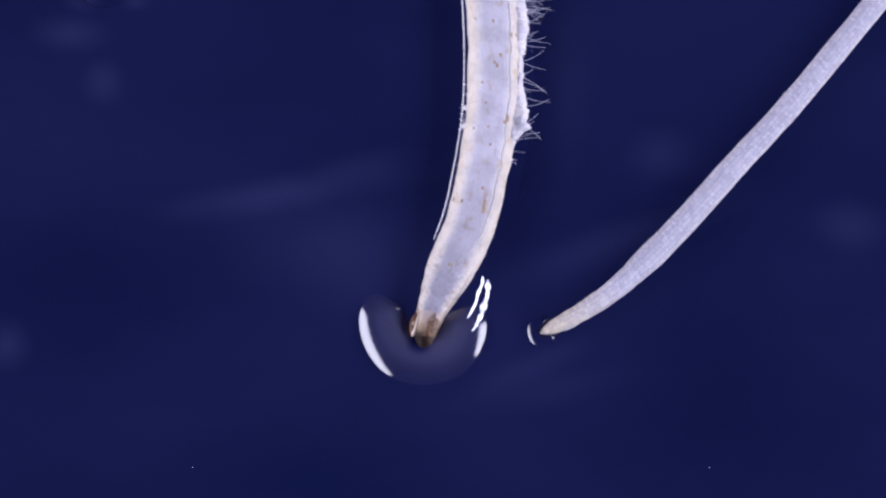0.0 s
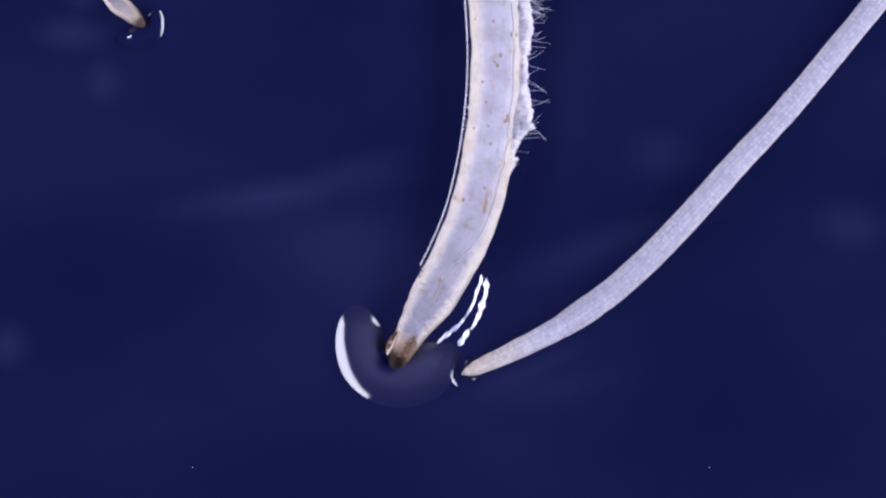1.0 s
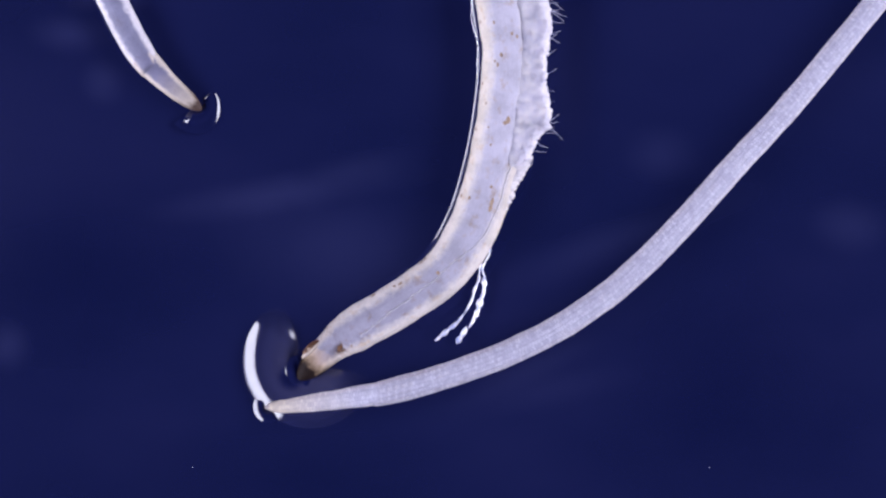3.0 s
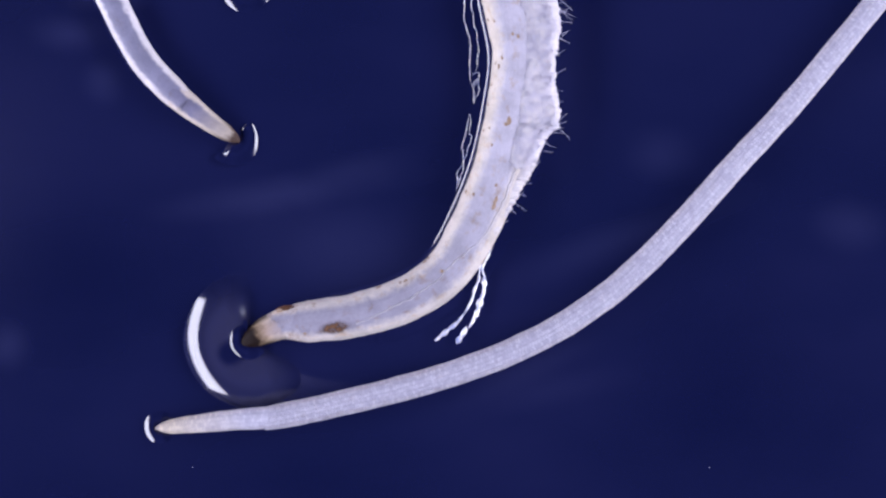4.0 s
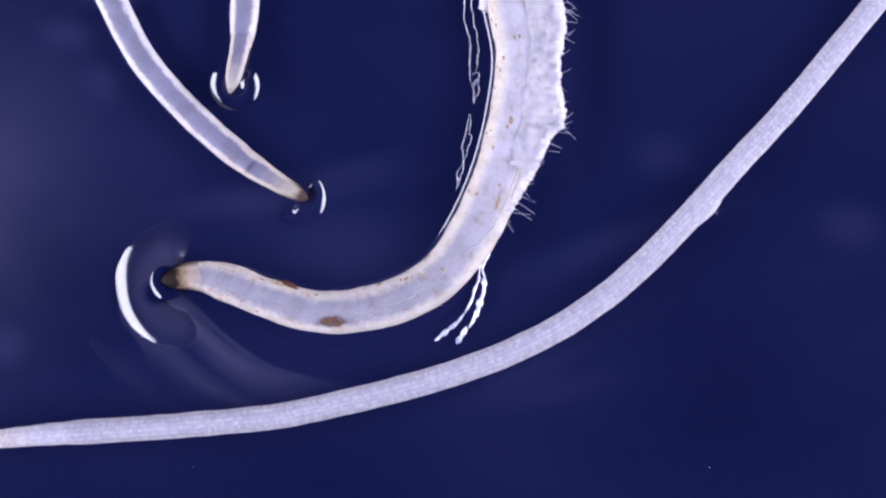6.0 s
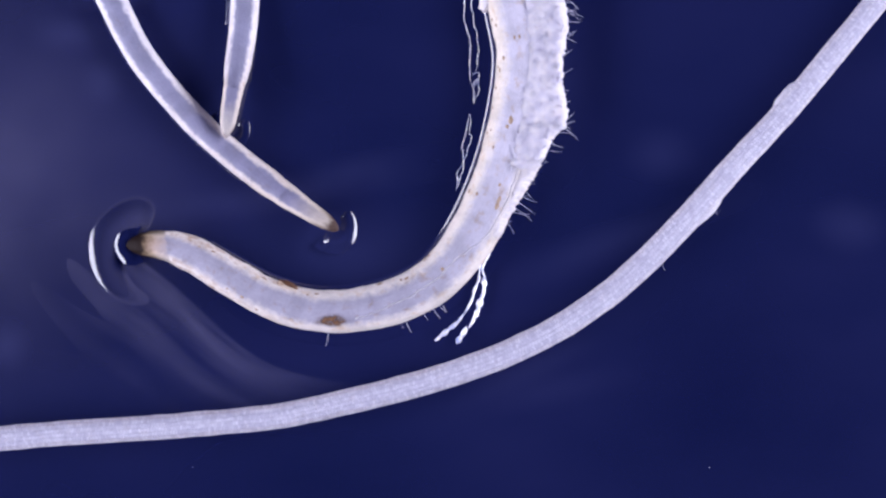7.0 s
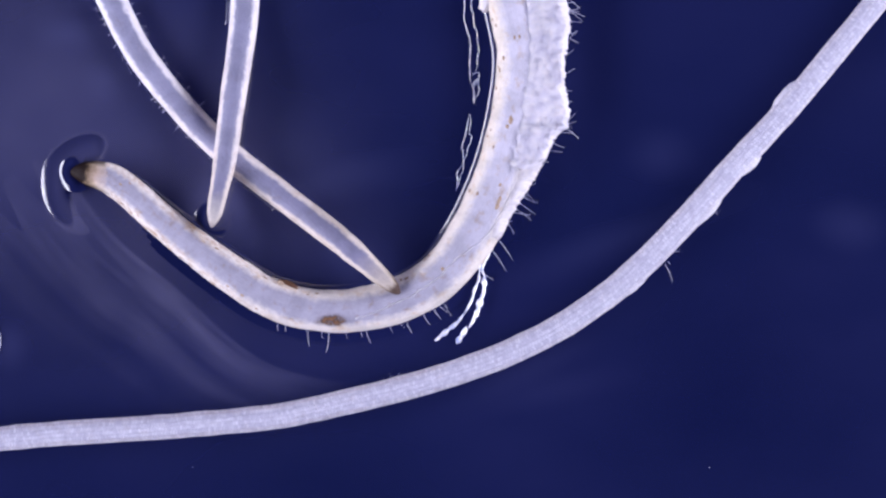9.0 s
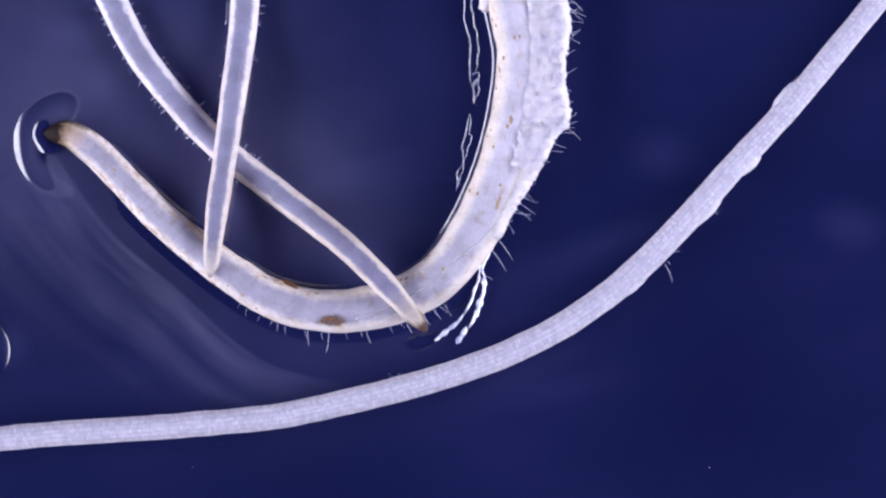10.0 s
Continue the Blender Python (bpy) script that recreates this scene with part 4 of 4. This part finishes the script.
def carried_rows(x, y, sink, turn, near=52.0, ease=36.0):
    """Poses of a mark born at the tip's flank: it is carried along by the tip and falls behind as the root stretches, until it rests at (x, y)."""
    s1 = min((((THICK.place(s, 10.0) - spot(x, y, 3.0)).length, s) for s in np.arange(60, 1400, 3.0)))[1]
    part_across = max(-0.93, min(0.93, (THICK.lie(s1, 10.0).inverted() @ spot(x, y, 3.0)).y / U / THICK_R(s1)))
    rows = []
    for t in TIMES:
        gone = THICK.length(t) - s1
        back = near + ease * math.log1p(math.exp((gone - near) / ease))
        s = THICK.length(t) - back
        r = min(THICK_R(s), TIP_R(back) if back < 99 else 27 + (back - 99) / 4.5)
        rows.append((t, THICK.lie(s, t) @ pose(0, part_across * r * U, (math.sqrt(1 - part_across ** 2) * r - sink) * U, -math.degrees(math.asin(part_across))) @ pose(0, 0, 0, 0, 0, turn)))
    return rows


def callus(x, y, long, wide, tall, material, label, turn):
    """A small bump grown on the root's flank."""
    bm = bmesh.new()
    bmesh.ops.create_uvsphere(bm, u_segments=18, v_segments=10, radius=1.0)
    for v in bm.verts:
        q = 1 + 0.16 * noise.noise(v.co * 2.0 + Vector((x, y, 0)))
        v.co = Vector((v.co.x * long * q * U, v.co.y * wide * q * U, v.co.z * tall * q * U))
    ob = part("callus", bm, material, thick_root, label)
    moving(ob, carried_rows(x, y, 2.0, turn))


callus(509, 507, 24, 7, 4.5, CALLUS, "cream swollen rim of the scar", -2)
callus(512, 506, 21, 6.5, 9, STAIN, "dark brown scar on the root's flank", -4)
callus(497, 503, 8, 4, 8, BROWN, "rust-brown edge of the scar", -4)


def soft_stain(x, y, a, b, seed):
    """A soft-edged brown discolouring that lies close on the skin."""
    verts, faces, amounts = [(0, 0, 0)], [], [1.0]
    n, rings = 26, 7
    for i in range(1, rings + 1):
        f = i / rings
        for j in range(n):
            t = 2 * math.pi * j / n
            q = f * (1 + 0.3 * noise.noise(Vector((math.cos(t) * 1.3, math.sin(t) * 1.3, seed))))
            u, v = math.cos(t) * a * q, math.sin(t) * b * q
            verts.append((u * U, v * U, -v * v / 66.0 * U))
            amounts.append(climb(f, 0.3, 1.0, 1.0, 0.0))
    faces += [(0, 1 + j, 1 + (j + 1) % n) for j in range(n)]
    for i in range(rings - 1):
        faces += [(1 + i * n + j, 1 + (i + 1) * n + j, 1 + (i + 1) * n + (j + 1) % n, 1 + i * n + (j + 1) % n) for j in range(n)]
    me = bpy.data.meshes.new("brown_stain")
    me.from_pydata(verts, [], faces)
    me.update()
    me.attributes.new("veil", "FLOAT", "POINT").data.foreach_set("value", np.asarray(amounts, dtype=np.float32))
    ob = mesh_part("brown_stain", me, SOFT_STAIN.mat, thick_root, "soft dark brown stain in the root's skin")
    moving(ob, carried_rows(x, y, -2.6, 0.0))


for n_s, (x, y, a, b) in enumerate(((590, 567, 34, 15),)):
    soft_stain(x, y, a, b, n_s + 2)


# ---- white strips standing in for the wrinkled glints on the water ----
def glint_line(label, points, wide, wobble, seed, z=1.0, rows=None):
    pts, run = spline(points, 2.5)
    r4 = random.Random(seed)
    rings = []
    for i, (x, y) in enumerate(pts):
        d = pts[min(i + 1, len(pts) - 1)] - pts[max(i - 1, 0)]
        d = d / np.linalg.norm(d)
        off = wobble * (noise.noise(Vector((run[i] * 0.05, seed, 0))) + 0.55 * noise.noise(Vector((run[i] * 0.17, seed, 4))) + (0.3 if wide < 3 else 0.0) * noise.noise(Vector((run[i] * 0.4, seed, 8))))
        f = run[i] / run[-1]
        w = wide * (0.42 + 0.9 * abs(noise.noise(Vector((run[i] * (0.16 if wide < 3 else 0.05), seed, 9))))) * min(1.0, 6 * f + 0.15, 6 * (1 - f) + 0.15)
        ring = []
        for side, up in ((1.0, 0.0), (0.12, 0.62), (-0.12, 0.62), (-1.0, 0.0), (0.0, -0.4)):
            q = off + side * w
            ring.append(tuple(spot(x - d[1] * q, y + d[0] * q, z + up * w)))
        rings.append(ring)
    ob = mesh_part("glint_line", lofted("glint_line", rings), GLINT_WHITE)
    for p in ob.data.polygons:
        p.use_smooth = False
    tagged(ob, label, "film line", "film lines on the water")
    if rows:
        moving(ob, rows)
    return ob


slip = [(t, Matrix.Translation((34 * U * (1 - climb(t, 1.9, 3.8, 0, 1)), 0, 0))) for t in TIMES]
WAVY_GLINT = "thin wavy white strip standing in for a glint on the water"
glint_line(WAVY_GLINT, [(821, -20), (823, 40), (832, 75), (831, 130), (834, 150)], 1.05, 3.4, 1, rows=slip)
glint_line(WAVY_GLINT, [(834, -20), (837, 35), (845, 62), (846, 80), (845, 110), (842, 128)], 1.05, 4.1, 2, rows=slip)
glint_line(WAVY_GLINT, [(834, 132), (848, 128), (842, 148), (836, 150), (846, 142), (848, 160), (840, 182)], 1.05, 4.1, 3, rows=slip)
glint_line(WAVY_GLINT, [(836, 150), (839, 165), (837, 180), (840, 184)], 1.05, 2.7, 4, rows=slip)
glint_line(WAVY_GLINT, [(831, 200), (835, 212), (830, 230), (833, 245), (826, 270), (822, 290), (815, 312), (807, 340)], 1.05, 4.1, 5, rows=slip)
glint_line(WAVY_GLINT, [(830, 202), (826, 225), (822, 248), (818, 262), (820, 280), (813, 300), (808, 335)], 1.05, 4.7, 6, rows=slip)
RIBBON = "glossy white wrinkled strip standing in for a glint on water"


def emerging(start, done, depth=24.0):
    """The drift of a ribbon that wells up out of the water."""
    rows = []
    for t in TIMES:
        f = 1 - climb(t, 0, 2.2, 0, 1)
        rows.append((t, Matrix.Translation((6 * U * f, -6 * U * f, (26 * climb(t, 0.6, 1.6, 1, 0) - (depth + 26) * (1 - climb(t, start, done, 0, 1))) * U))))
    return rows


glint_line(RIBBON, [(869, 420), (860, 442), (850, 464), (848, 486)], 3.6, 1.6, 7, 9.0, rows=emerging(1.0, 1.8))
glint_line(RIBBON, [(848, 482), (846, 498), (838, 520), (830, 541), (820, 558)], 4.4, 1.6, 17, 9.0, rows=emerging(-1.0, 0.0))
glint_line(RIBBON, [(822, 554), (808, 572), (792, 585), (770, 603)], 4.6, 1.4, 27, 9.0, rows=emerging(0.2, 0.7))
glint_line(RIBBON, [(866, 425), (866, 448), (854, 474), (857, 492)], 3.4, 1.6, 8, 9.0, rows=emerging(1.2, 2.0))
glint_line(RIBBON, [(857, 488), (857, 506), (852, 528), (845, 550), (836, 570), (829, 580)], 6.4, 1.6, 18, 9.0, rows=emerging(-1.0, 0.0))
glint_line(RIBBON, [(826, 578), (819, 591), (808, 608)], 7.0, 1.5, 9, 9.0, rows=emerging(0.1, 0.6))


def dust_speck(x, y, size):
    bm = bmesh.new()
    bmesh.ops.create_icosphere(bm, subdivisions=1, radius=size * U)
    for v in bm.verts:
        v.co *= 1 + 0.3 * noise.noise(v.co * 9e4)
    ob = part("dust_speck", bm, HAIR)
    ob.location = spot(x, y, 0.4)
    tagged(ob, "tiny white speck of dust floating on the water", "dust speck", "dust on the water")


for x, y, size in ((1256, 828, 1.0), (341, 826, 0.7)):
    dust_speck(x, y, size)


def motions():
    for ob, rows in MOVES:
        walk(ob, rows)


motions()
